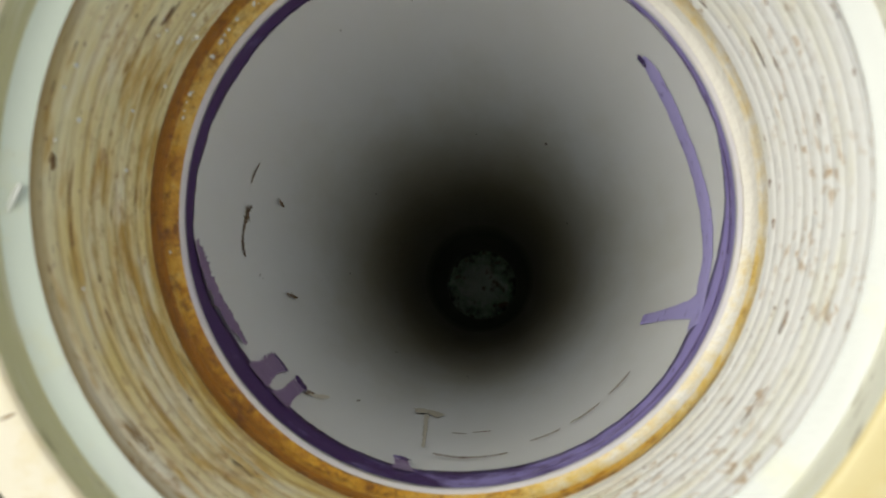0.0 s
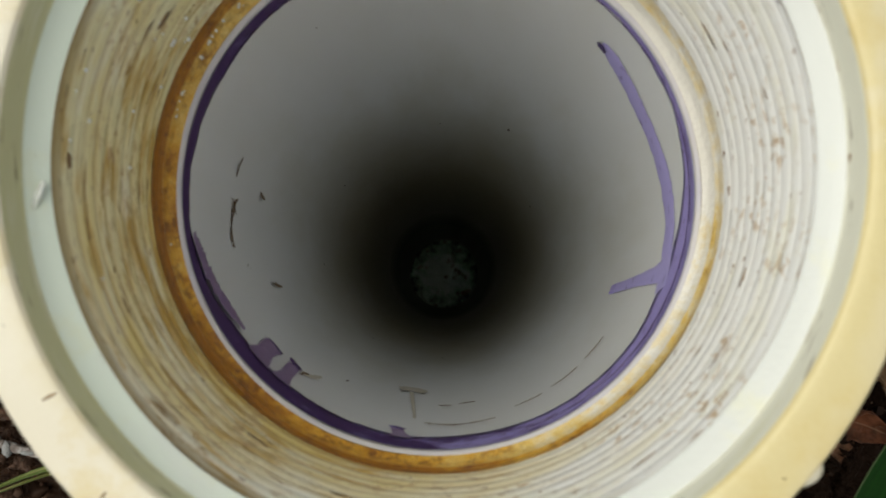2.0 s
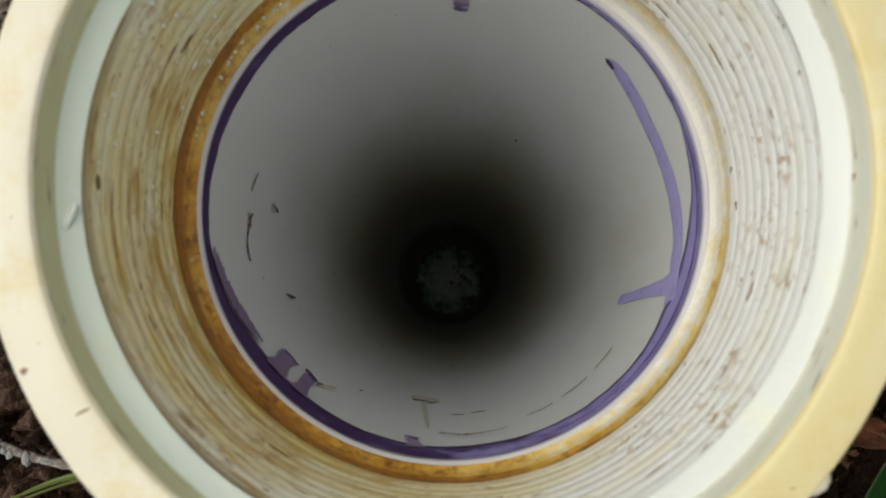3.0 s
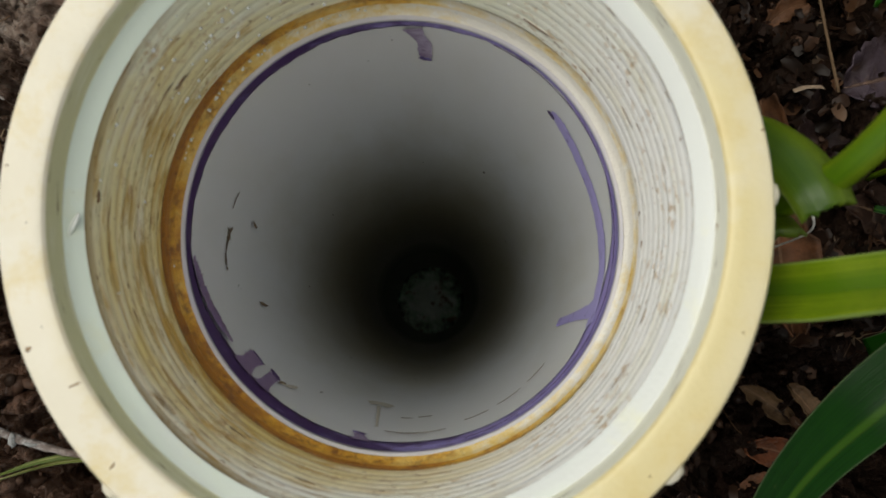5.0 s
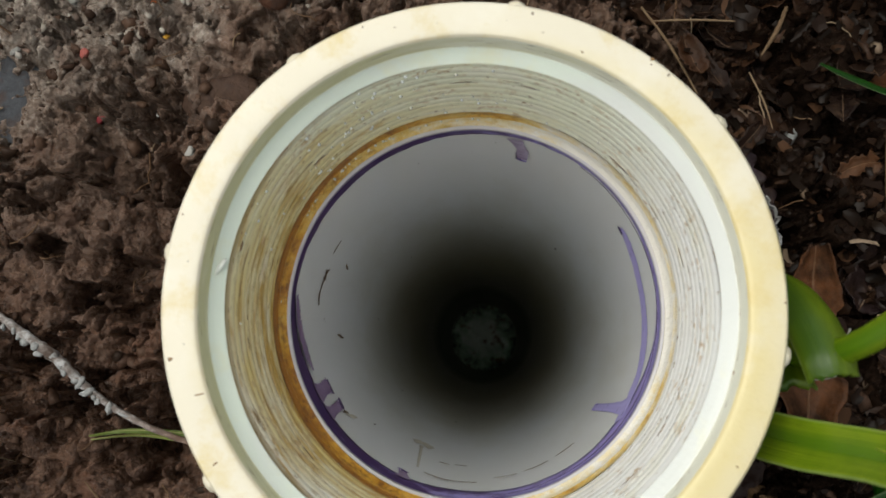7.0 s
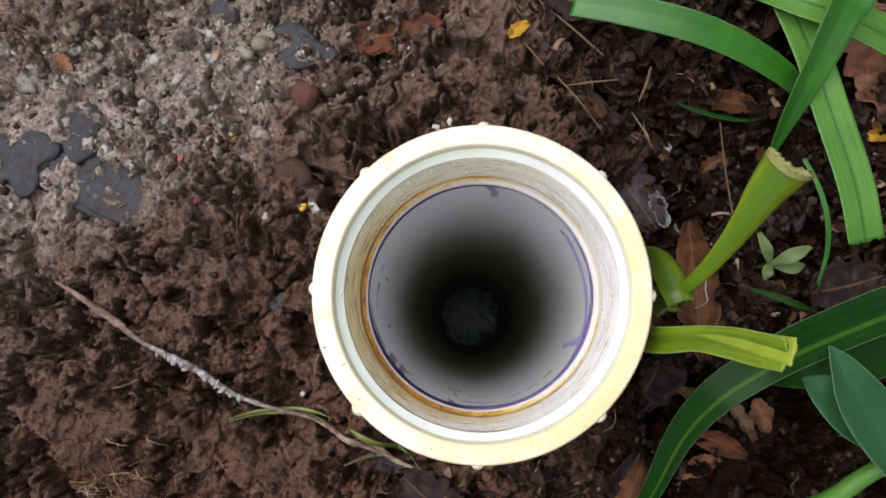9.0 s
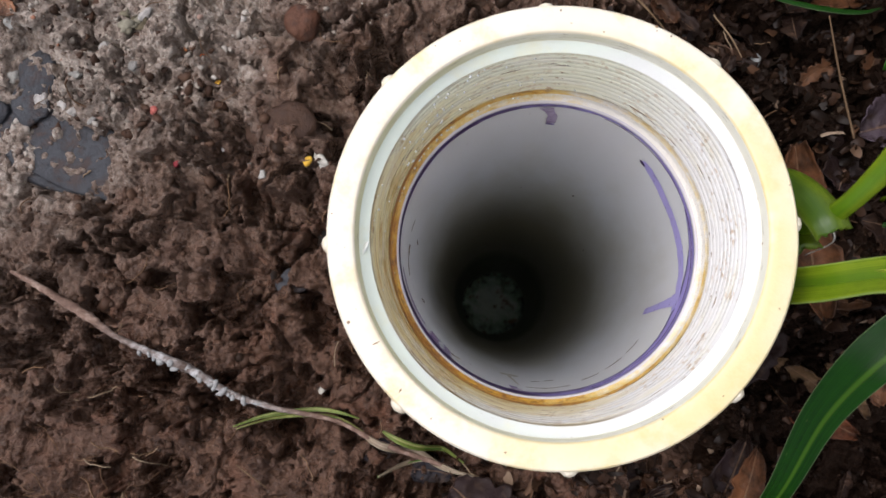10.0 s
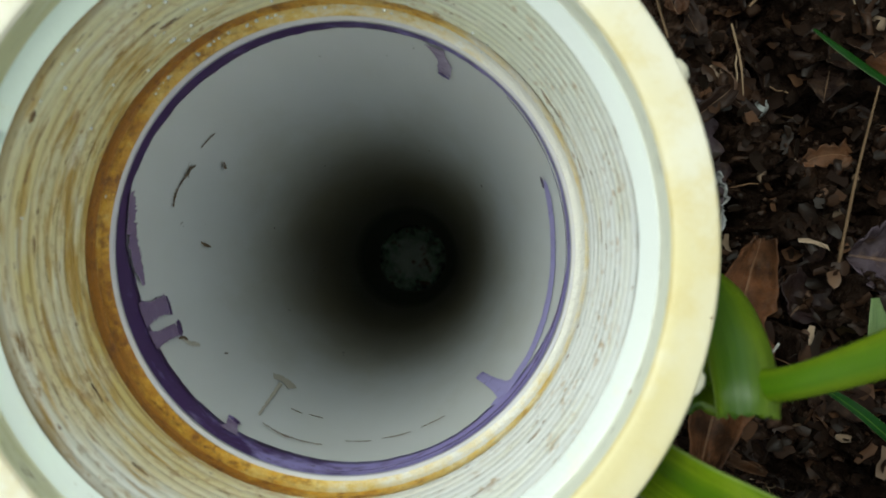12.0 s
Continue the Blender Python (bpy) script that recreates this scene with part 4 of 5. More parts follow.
def build_lichen(x, y, count, spread, seed, label):
    """A crusty clump of small uneven lobes."""
    rng = np.random.default_rng(seed)
    verts, faces, base = [], [], 0
    for k in range(count):
        px, py = x + rng.normal(0, spread), y + rng.normal(0, spread * 0.6)
        s = rng.uniform(0.0007, 0.0024)
        v, f = lump_arrays((s * rng.uniform(0.8, 1.6), s, s * 0.6), seed + k, 2, 0.7)
        verts.append(v + (px, py, gz(px, py) + s * 0.2))
        faces += [[q + base for q in p] for p in f]
        base += len(v)
    return thing("lichen_clump", mesh_of("lichen_clump", np.concatenate(verts), faces, LICHEN), label, "lichen", "lichen clumps on the grit")


LICHEN = make_palette_mat("crusty_lichen", ((0.0, (0.085, 0.068, 0.040)), (0.5, (0.17, 0.148, 0.095)), (1.0, (0.33, 0.31, 0.235))), 0.8, 420, grain=0.75)
build_lichen(-0.126, 0.1415, 44, 0.0062, 610, "crusty yellow-green lichen clump on the grit")
build_lichen(-0.176, 0.1170, 12, 0.0028, 640, "small pale green lichen clump on the grit")
build_lichen(-0.222, 0.1420, 50, 0.009, 670, "crusty grey-green lichen clump on the grit")


# ---- dead leaves, bark, straw ----
def flake(name, length, width, mat, seed, curl=0.5, jag=0.12, thick=0.0003, rows=16, cols=9, blunt=False, rib=False):
    """A dry leaf or a bark scale: pointed outline with a torn edge, curled and crumpled; its base plane is its lowest point."""
    rng = np.random.default_rng(seed)
    u, v = np.linspace(0, 1, rows), np.linspace(-1, 1, cols)
    outline = np.sin(np.pi * np.clip(u * 0.93 + 0.05, 0, 1)) ** 0.6
    if blunt:
        outline = 0.9 + 0 * u
    tear = np.repeat(rng.normal(0, 1, rows // 3 + 1), 3)[:rows]
    outline = outline * (1 + jag * rng.normal(0, 0.6, rows) + jag * 1.2 * tear)
    lean = 0.15 * rng.normal() * np.sin(u * 3)
    x = (u[:, None] - 0.5) * length + 0.03 * length * rng.normal(0, 1, (rows, cols)) * jag * 3
    y = width * 0.5 * (v[None, :] * outline[:, None] + lean[:, None])
    z = curl * width * 0.5 * (v[None, :] ** 2) + curl * 0.35 * length * ((u[:, None] - 0.5) ** 2) * rng.choice((-1, 1.5))
    gx, gy = np.meshgrid(u * 5, v * 2, indexing="ij")
    z = z + 0.16 * width * (fbm(gx + seed, gy, 1.0, 3, seed) - 0.5) + 0.10 * width * (fbm(gx * 3.1 + seed, gy * 2.7, 1.0, 2, seed + 5) - 0.5)
    z = z - z.min()
    top = np.stack([x, y, z], -1)
    uv = np.stack(np.meshgrid(u, (v + 1) / 2, indexing="ij"), -1)
    body = shell(name, top, thick, mat, uv)
    if not rib:
        return body
    mid = top[2:-2, cols // 2]
    half = np.array((0, 0.00035, 0))
    ridge = np.stack([mid - half, mid + (0, 0, 0.0005), mid + half], 1)
    return body, mesh_of("midrib", ridge.reshape(-1, 3), grid_faces(len(mid), 3), mat, True, np.stack([np.zeros(len(mid) * 3), np.full(len(mid) * 3, 0.5)], 1))


def tinted(name, col):
    return make_dead_leaf_mat(name, ((0.0, tuple(c * 0.85 for c in col)), (1.0, col)))


BARK, PINK, OCHRE, PURPLE, TAN, PLASTIC = (tinted("red_bark", (0.16, 0.058, 0.028)), tinted("pinkish_dead_leaf", (0.24, 0.115, 0.064)), tinted("yellow_dead_leaf", (0.55, 0.30, 0.03)),
                                           tinted("purple_black_dead_leaf", (0.024, 0.015, 0.015)), tinted("tan_dead_leaf", (0.15, 0.092, 0.048)), tinted("grey_film", (0.26, 0.26, 0.255)))
MAUVE = tinted("mauve_black_leaf", (0.062, 0.046, 0.056))
RUSSET = tinted("russet_dead_leaf", (0.135, 0.056, 0.024))
BLACK = tinted("black_wet_leaf", (0.022, 0.022, 0.028))
BIG = [
    # x, y, lift, length, width, turn, tilt, roll, material, curl, label, name
    (-0.052, 0.1490, 0.009, 0.060, 0.020, 6, 0, 0, BARK, 0.18, "curled reddish-brown bark scale on the soil", "bark_scale"),
    (-0.057, 0.1405, 0.009, 0.050, 0.013, 4, 0, -14, BARK, 0.35, "curled reddish-brown bark scale on the soil", "bark_scale"),
    (-0.150, 0.172, 0.001, 0.016, 0.010, 60, 0, 0, BARK, 0.3, "small rusty-brown leaf scrap on the grit", "dead_leaf"),
    (-0.231, 0.128, 0.003, 0.014, 0.010, -50, 0, 10, PINK, 0.3, "small rusty-brown leaf scrap on the grit", "dead_leaf"),
    (0.0835, 0.060, 0.017, 0.050, 0.030, -56, 0, 4, MAUVE, 0.10, "wet purple-black dead leaf beside the pipe", "dead_leaf"),
    (0.0985, 0.0500, 0.022, 0.020, 0.0085, -70, 0, 8, PLASTIC, 1.1, "crumpled translucent grey film scrap on dead leaves", "film_scrap"),
    (0.1125, 0.006, 0.022, 0.072, 0.019, -84, 4, 10, RUSSET, 0.55, "long curled russet-brown dead leaf under cut stalks", "dead_leaf"),
    (0.120, 0.000, 0.008, 0.046, 0.022, -70, 0, -8, TAN, 0.5, "curled tan dead leaf under cut stalks", "dead_leaf"),
    (0.216, 0.121, 0.002, 0.075, 0.050, -62, 0, 0, PINK, 0.14, "large pinkish-brown dead leaf", "dead_leaf"),
    (0.218, 0.092, 0.006, 0.060, 0.017, -6, 0, 4, OCHRE, 0.25, "yellow dead leaf with black rot spots", "dead_leaf"),
    (0.215, 0.055, 0.003, 0.060, 0.034, -60, 0, 0, PINK, 0.25, "torn pinkish-brown dead leaf", "dead_leaf"),
    (0.190, 0.010, 0.003, 0.040, 0.026, 15, 0, 0, PURPLE, 0.2, "grey-black wet dead leaf", "dead_leaf"),
    (0.150, -0.064, 0.010, 0.040, 0.010, -35, 0, 18, TAN, 0.7, "curled tan dead leaf among dark litter", "dead_leaf"),
    (0.166, -0.072, 0.014, 0.036, 0.009, -55, 8, -15, TAN, 0.7, "curled tan dead leaf among dark litter", "dead_leaf"),
    (0.157, -0.090, 0.006, 0.036, 0.014, -20, 0, 10, BARK, 0.5, "curled brown dead leaf among dark litter", "dead_leaf"),
    (0.182, -0.070, 0.012, 0.022, 0.013, -75, 0, 10, PINK, 0.5, "small rust-coloured dead leaf", "dead_leaf"),
    (0.078, -0.098, 0.010, 0.040, 0.014, 62, 0, -20, PURPLE, 0.6, "dark curled dead leaf in deep shade", "dead_leaf"),
    (0.104, -0.040, 0.006, 0.050, 0.030, 65, 0, 5, PURPLE, 0.25, "crumpled dark dead leaf in deep shade", "dead_leaf"),
    (0.145, -0.104, 0.004, 0.032, 0.012, 25, 0, 6, PINK, 0.5, "torn pinkish-tan dead leaf", "dead_leaf"),
    (0.043, -0.100, 0.004, 0.050, 0.030, 20, 0, 0, PURPLE, 0.2, "crumpled mauve-brown dead leaf on the soil", "dead_leaf"),
    (-0.020, -0.105, 0.003, 0.045, 0.026, -30, 0, 0, PURPLE, 0.2, "dark mauve dead leaf on the soil", "dead_leaf"),
    (-0.072, -0.0800, 0.003, 0.016, 0.012, 20, 0, 0, BLACK, 0.15, "small wet black leaf scrap under dry grass", "dead_leaf"),
    (-0.050, -0.0930, 0.003, 0.018, 0.013, -10, 0, 0, BLACK, 0.15, "small wet black leaf scrap under dry grass", "dead_leaf"),
    (0.0725, -0.1000, 0.030, 0.046, 0.011, 62, 12, -10, RUSSET, 0.5, "curled pinkish-brown dead leaf", "dead_leaf"),
    (0.139, 0.040, 0.008, 0.034, 0.020, 70, 0, 0, PURPLE, 0.4, "brown dead leaf scrap", "dead_leaf"),
    (0.158, 0.052, 0.008, 0.036, 0.026, 15, 0, 0, MAUVE, 0.4, "dark mauve dead leaf scrap", "dead_leaf"),
    (0.130, 0.108, 0.006, 0.040, 0.012, -8, 0, 6, RUSSET, 0.5, "brown dead leaf scrap", "dead_leaf"),
    (0.090, 0.112, 0.005, 0.030, 0.014, -70, 0, 6, PURPLE, 0.5, "dark brown dead leaf scrap", "dead_leaf"),
    (0.052, 0.160, 0.004, 0.040, 0.022, -20, 0, 0, PURPLE, 0.2, "dark mauve dead leaf on the soil", "dead_leaf"),
    (0.0205, 0.1465, 0.004, 0.013, 0.007, 35, 0, 0, OCHRE, 0.6, "small bright yellow leaf scrap", "dead_leaf"),
]
for k, (x, y, lift, length, width, turn, tilt, roll, mat, curl, label, name) in enumerate(BIG):
    where = pose(x, y, gz(x, y) + lift - 0.001, roll, tilt, turn)
    if name == "dead_leaf":
        leaf = tagged(new("dead_leaf"), label, "dead leaf", "larger dead leaves")
        leaf.matrix_basis = where
        blade, rib = flake("blade", length, width, mat, 300 + k, curl, 0.09, 0.0004, 30, 15, rib=True)
        part("blade", blade, leaf)
        part("midrib", rib, leaf)
    else:
        bark = name == "bark_scale"
        thing(name, flake(name, length, width, mat, 300 + k, curl, 0.14, 0.0004, 30, 15, bark), label, "bark" if bark else "film scrap", m=where)

rng = np.random.default_rng(77)
SHAPES = [flake("dead_leaf", rng.uniform(0.013, 0.027), rng.uniform(0.006, 0.013), DEAD, 400 + k, rng.uniform(0.15, 0.8), 0.16, 0.0003, 12, 7) for k in range(14)]
placed = 0
while placed < 230:
    x, y = rng.uniform(-0.06, 0.26), rng.uniform(-0.19, 0.20)
    if np.hypot(x, y) < 0.083 or rng.random() > litter_chance(x, y):
        continue
    thing("dead_leaf", SHAPES[rng.integers(14)], "small curled brown dead leaf in the litter", "dead leaf", "small dead leaves in the litter", m=pose(x, y, gz(x, y) + rng.uniform(-0.001, 0.004), rng.normal(0, 16), rng.normal(0, 16), rng.uniform(0, 360)))
    placed += 1


def build_fragments():
    rng = np.random.default_rng(8)
    verts, faces, base, made = [], [], 0, 0
    while made < 4200:
        x, y = rng.uniform(-0.12, 0.27), rng.uniform(-0.20, 0.21)
        if np.hypot(x, y) < 0.072 or rng.random() > 0.008 + litter_chance(x, y):
            continue
        L, W = rng.uniform(0.0025, 0.0095), rng.uniform(0.0012, 0.0045)
        u, v = np.meshgrid(np.linspace(-0.5, 0.5, 4), np.linspace(-0.5, 0.5, 3), indexing="ij")
        p = np.stack([u * L, v * W * (1.2 - np.abs(u) * rng.uniform(0, 1.6)), rng.uniform(-0.3, 0.5) * W * 4 * v ** 2 + rng.uniform(-0.2, 0.2) * L * 4 * u ** 2], -1).reshape(-1, 3)
        p[:, :2] += rng.normal(0, 0.00035, (12, 2))
        m = np.array(pose(0, 0, 0, rng.normal(0, 25), rng.normal(0, 25), rng.uniform(0, 360)).to_3x3())
        p = p @ m.T + (x, y, gz(x, y) + rng.uniform(0.0004, 0.004))
        verts.append(p)
        faces += grid_faces(4, 3, base=base)
        base += 12
        made += 1
    return thing("leaf_fragments", mesh_of("leaf_fragments", np.concatenate(verts), faces, LITTER), "broken dark brown fragments of rotting leaves", "leaf litter", kind="stuff")


build_fragments()

STRAW = make_palette_mat("dry_straw", ((0.0, (0.11, 0.068, 0.036)), (1.0, (0.19, 0.13, 0.078))), 0.6, per="each")
for line, label in [
    ([(0.0414, 0.1211, 0.013, 0.0008), (0.053, 0.107, 0.0155, 0.0010), (0.0652, 0.0911, 0.014, 0.0007)], "dry tan grass straw on the soil"),
    ([(0.0229, 0.1709, 0.010, 0.0010), (0.0464, 0.1498, 0.016, 0.0013), (0.0657, 0.1314, 0.016, 0.0009)], "dry tan grass straw on the soil"),
    ([(0.1215, 0.0906, 0.034, 0.0005), (0.1245, 0.066, 0.032, 0.0008), (0.1287, 0.0409, 0.030, 0.0009)], "dry tan grass straw on the litter"),
    ([(0.0800, 0.0984, 0.022, 0.0006), (0.086, 0.088, 0.023, 0.0007), (0.0902, 0.0794, 0.022, 0.0004)], "dry tan grass straw on the litter"),
    ([(0.0898, 0.1236, 0.022, 0.0012), (0.087, 0.114, 0.024, 0.0015), (0.0832, 0.1047, 0.022, 0.0007)], "broken brown stick on the litter"),
    ([(0.034, 0.128, 0.012, 0.0007), (0.028, 0.135, 0.013, 0.0008)] + [(0.024, 0.140, 0.012, 0.0004)], "dry tan grass straw on the soil"),
    ([(0.074, 0.118, 0.018, 0.0006), (0.060, 0.117, 0.017, 0.0008), (0.046, 0.116, 0.014, 0.0005)], "dry tan grass straw on the soil"),
    ([(-0.122, -0.094, 0.000, 0.0004), (-0.128, -0.088, 0.002, 0.0006), (-0.134, -0.083, 0.000, 0.0004)], "short dry straw on the mud"),
]:
    thing("straw", tube("straw", [(x, y, max(z, gz_max(x, y)), r * 0.58) for x, y, z, r in line], STRAW, 24, 6, 0.08, 3), label, "straw", "dry straws")
thing("white_rootlet", tube("white_rootlet", [(0.1061, 0.0123, 0.060, 0.0003), (0.1075, 0.005, 0.052, 0.0004), (0.1097, -0.0011, 0.046, 0.0003), (0.110, -0.004, 0.020, 0.0003)], stone_mat((0.6, 0.58, 0.52)), 20, 6), "thin white rootlet over a dead leaf", "root")


def build_twig():
    root = tagged(new("lichened_twig"), "long thin twig crusted with grey lichen on mud", "twig")
    m = Mat("lichened_bark")
    n = m.noise(160, 5, 0.7)
    grey = m.ramp(n, (0.34, (0.06, 0.04, 0.03)), (0.50, (0.17, 0.145, 0.13)), (0.62, (0.38, 0.37, 0.36)))
    clay = m.ramp(n, (0.36, (0.07, 0.040, 0.028)), (0.52, (0.15, 0.095, 0.070)), (0.66, (0.27, 0.20, 0.16)))
    along = m.math("ABSOLUTE", m.math("ADD", m.axis("X"), 0.148))
    mat = m.done(m.mix(m.ramp(m.math("ADD", m.math("MULTIPLY", along, 10.0), m.math("MULTIPLY", n, 0.4)), (0.44, 0.0), (0.66, 1.0)), grey, clay), 0.75, n, 0.001, 0.8, Specular_IOR_Level=0.2)
    pts = [(-0.2348, 0.0067, 0.0010), (-0.2196, -0.0013, 0.0018), (-0.1991, -0.0142, 0.0024), (-0.1856, -0.0240, 0.0016), (-0.1696, -0.0326, 0.0020), (-0.1510, -0.0411, 0.0023), (-0.1353, -0.0521, 0.0016), (-0.1144, -0.0593, 0.0014), (-0.0911, -0.0666, 0.0012), (-0.0708, -0.0761, 0.0014), (-0.0455, -0.0858, 0.0012), (-0.0344, -0.0896, 0.0007)]
    line = [(x, y, gz_max(x, y, 0.012) + r * 0.4, r * 0.85) for x, y, r in pts]
    part("stem", tube("stem", line, mat, 150, 9, 0.13, 4), root)
    lrng = np.random.default_rng(2)
    lichen = stone_mat((0.28, 0.28, 0.27), 0.8)
    s = spline(line, 60)
    for k in list(range(20, 36)):
        me = lump("lichen", (0.0018 * lrng.uniform(0.6, 1.4), 0.0014 * lrng.uniform(0.6, 1.3), 0.0010), lichen, 600 + k, 2, 0.3)
        ob = part("lichen", me, root, "pale grey lichen crust")
        ob.matrix_basis = pose(s[k, 0] + lrng.normal(0, 0.0008), s[k, 1] - 0.0008 + lrng.normal(0, 0.0005), s[k, 2] + 0.0009, 0, 0, lrng.uniform(0, 180))
    return root


build_twig()

# ---- green plants ----
CUT = make_leaf_mat("yellow_green_stalk", (0.060, 0.115, 0.002), (0.185, 0.250, 0.008), (0.42, 0.28, (0.050, 0.120, 0.003)), rough=0.26, ribs=0.4, shine=0.35)
CUT_BASE = make_leaf_mat("olive_stalk_base", (0.050, 0.085, 0.003), (0.13, 0.185, 0.010), (0.70, 0.30, (0.016, 0.050, 0.002)), rough=0.28, ribs=0.4, shine=0.3)
CUT_PALE = make_leaf_mat("pale_yellow_green_stalk", (0.13, 0.185, 0.008), (0.26, 0.33, 0.035), rough=0.32, ribs=0.4)
CUT_END = make_leaf_mat("fibrous_tan_cut", (0.13, 0.15, 0.03), (0.32, 0.31, 0.13), rough=0.6, ribs=0.9)
GREEN = make_leaf_mat("green_strap_leaf", (0.008, 0.066, 0.002), (0.030, 0.150, 0.006), rough=0.28, ribs=0.5, shine=0.4)
PALE = make_leaf_mat("pale_green_strap_leaf", (0.034, 0.120, 0.012), (0.095, 0.225, 0.035), (0.5, 0.06, (0.018, 0.080, 0.008)), ribs=0.5)
DEEP = make_leaf_mat("dark_green_strap_leaf", (0.002, 0.018, 0.0005), (0.006, 0.040, 0.0013), (0.66, 0.075, (0.035, 0.085, 0.006)), rough=0.26, ribs=0.5, shine=0.12)
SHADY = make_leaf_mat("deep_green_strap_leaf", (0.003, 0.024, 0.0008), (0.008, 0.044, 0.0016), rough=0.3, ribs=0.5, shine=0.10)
BLUE = make_leaf_mat("blue_green_leaf", (0.012, 0.055, 0.019), (0.028, 0.095, 0.036), rough=0.45, shine=0.1)
GRASS = make_leaf_mat("yellowing_grass", (0.10, 0.13, 0.015), (0.20, 0.20, 0.05), (0.5, 0.14, (0.34, 0.30, 0.15)), 0.5)


MIDRIB = make_leaf_mat("pale_midrib", (0.05, 0.13, 0.015), (0.10, 0.21, 0.035))


def build_cut_lily():
    root = tagged(new("lily_plant"), "lily plant with cut yellow-green stalks and a dark striped leaf", "plant")
    part("cut_stalk", strap("cut_stalk", [(0.0790, -0.004, -0.004, 0.0060, 10), (0.0785, -0.001, 0.060, 0.0055, 10), (0.0790, 0.001, 0.105, 0.0042, 10), (0.0807, 0.0032, 0.119, 0.0025, 15), (0.0861, 0.0115, 0.133, 0.0029, 15),
                                          (0.0913, 0.0220, 0.148, 0.0042, 10), (0.0959, 0.0330, 0.162, 0.0064, 6), (0.0998, 0.0402, 0.171, 0.0082, 4)], CUT, -0.5, 0.0020, 60, 15, 0.0009, seed=4, power=2.0), root, "cut yellow-green stalk with a torn end")
    part("cut_stalk", strap("cut_stalk", [(0.0725, 0.020, -0.004, 0.0070, 0), (0.0722, 0.0205, 0.060, 0.0066, 0), (0.0732, 0.0185, 0.092, 0.0060, 0), (0.0752, 0.0110, 0.108, 0.0058, 0), (0.0775, 0.0020, 0.116, 0.0056, 0), (0.0792, -0.0030, 0.117, 0.0052, 0)], CUT_BASE, -0.35, 0.0022, 44, 13, 0.0008, seed=5), root, "short olive-green stalk base with a browned cut")
    part("cut_stalk", strap("cut_stalk", [(0.0760, 0.006, -0.004, 0.0070, 0), (0.0756, 0.004, 0.060, 0.0068, 0), (0.0768, -0.001, 0.088, 0.0064, 0), (0.0785, -0.0065, 0.098, 0.0050, 0)], CUT_BASE, -0.3, 0.0022, 36, 11, 0.0008, seed=6), root, "lower olive-green stalk base")
    part("cut_stalk", strap("cut_stalk", [(0.0740, -0.016, -0.004, 0.0062, 0), (0.0712, -0.0175, 0.060, 0.0060, 0), (0.0706, -0.0182, 0.100, 0.0056, 5), (0.0735, -0.0182, 0.119, 0.0054, 14), (0.0805, -0.0176, 0.138, 0.0052, 22),
                                          (0.0872, -0.0182, 0.154, 0.0056, 10), (0.0927, -0.0192, 0.1665, 0.0058, -6), (0.0970, -0.0203, 0.1765, 0.0054, -12)], CUT, 0.62, 0.0015, 60, 15, 0.0003, seed=7), root, "cut yellow-green stalk folded along its length")
    part("cut_end", strap("cut_end", [(0.0990, 0.0390, 0.1706, 0.0079, 4), (0.0996, 0.0400, 0.1718, 0.0082, 4), (0.1001, 0.0408, 0.1728, 0.0080, 4)], CUT_END, -0.5, 0.0022, 14, 15, 0.0010, seed=14, power=2.0), root, "pale fibrous torn end of the stalk")
    part("folded_flap", strap("folded_flap", [(0.0795, -0.0152, 0.1375, 0.0005, 0), (0.0850, -0.0160, 0.1512, 0.0020, 4), (0.0910, -0.0172, 0.1655, 0.0036, 0), (0.0974, -0.0194, 0.1790, 0.0046, -8)], CUT_PALE, 0.2, 0.0009, 40, 11, 0.0004, seed=16), root, "paler flap of the stalk folded over")
    part("leaf_blade", strap("leaf_blade", [(0.0760, -0.120, 0.008, 0.0030, 14), (0.0774, -0.1072, 0.030, 0.0036, 14), (0.0819, -0.0889, 0.050, 0.0046, 14), (0.0896, -0.0616, 0.070, 0.0062, 14), (0.0999, -0.0433, 0.085, 0.0076, 14), (0.1160, -0.0305, 0.090, 0.0084, 12), (0.1342, -0.0208, 0.088, 0.0090, 10),
                                            (0.1630, -0.0096, 0.080, 0.0096, 8), (0.1874, -0.0019, 0.070, 0.0098, 6), (0.250, 0.0120, 0.030, 0.0090, 0)], DEEP, 0.30, 0.0007, 90, 17, ripple=0.0006, seed=8), root, "dark green strap leaf with a pale stripe")
    part("leaf_blade", strap("leaf_blade", [(0.136, -0.0360, 0.022, 0.004, 0), (0.1475, -0.0330, 0.040, 0.008, 0), (0.1627, -0.0305, 0.050, 0.011, 0), (0.1819, -0.0250, 0.050, 0.012, 0), (0.2092, -0.0182, 0.040, 0.012, 0), (0.250, -0.012, 0.016, 0.008, 0)], SHADY, 0.25, 0.0007, 60, 15, seed=9), root, "dark green strap leaf")
    return root


build_cut_lily()


GRASS_GREEN = make_leaf_mat("green_grass", (0.055, 0.088, 0.010), (0.13, 0.16, 0.03), (0.3, 0.2, (0.24, 0.23, 0.09)))
DRY = make_leaf_mat("dry_grass", (0.13, 0.095, 0.06), (0.30, 0.24, 0.17), (0.5, 0.15, (0.40, 0.34, 0.26)))


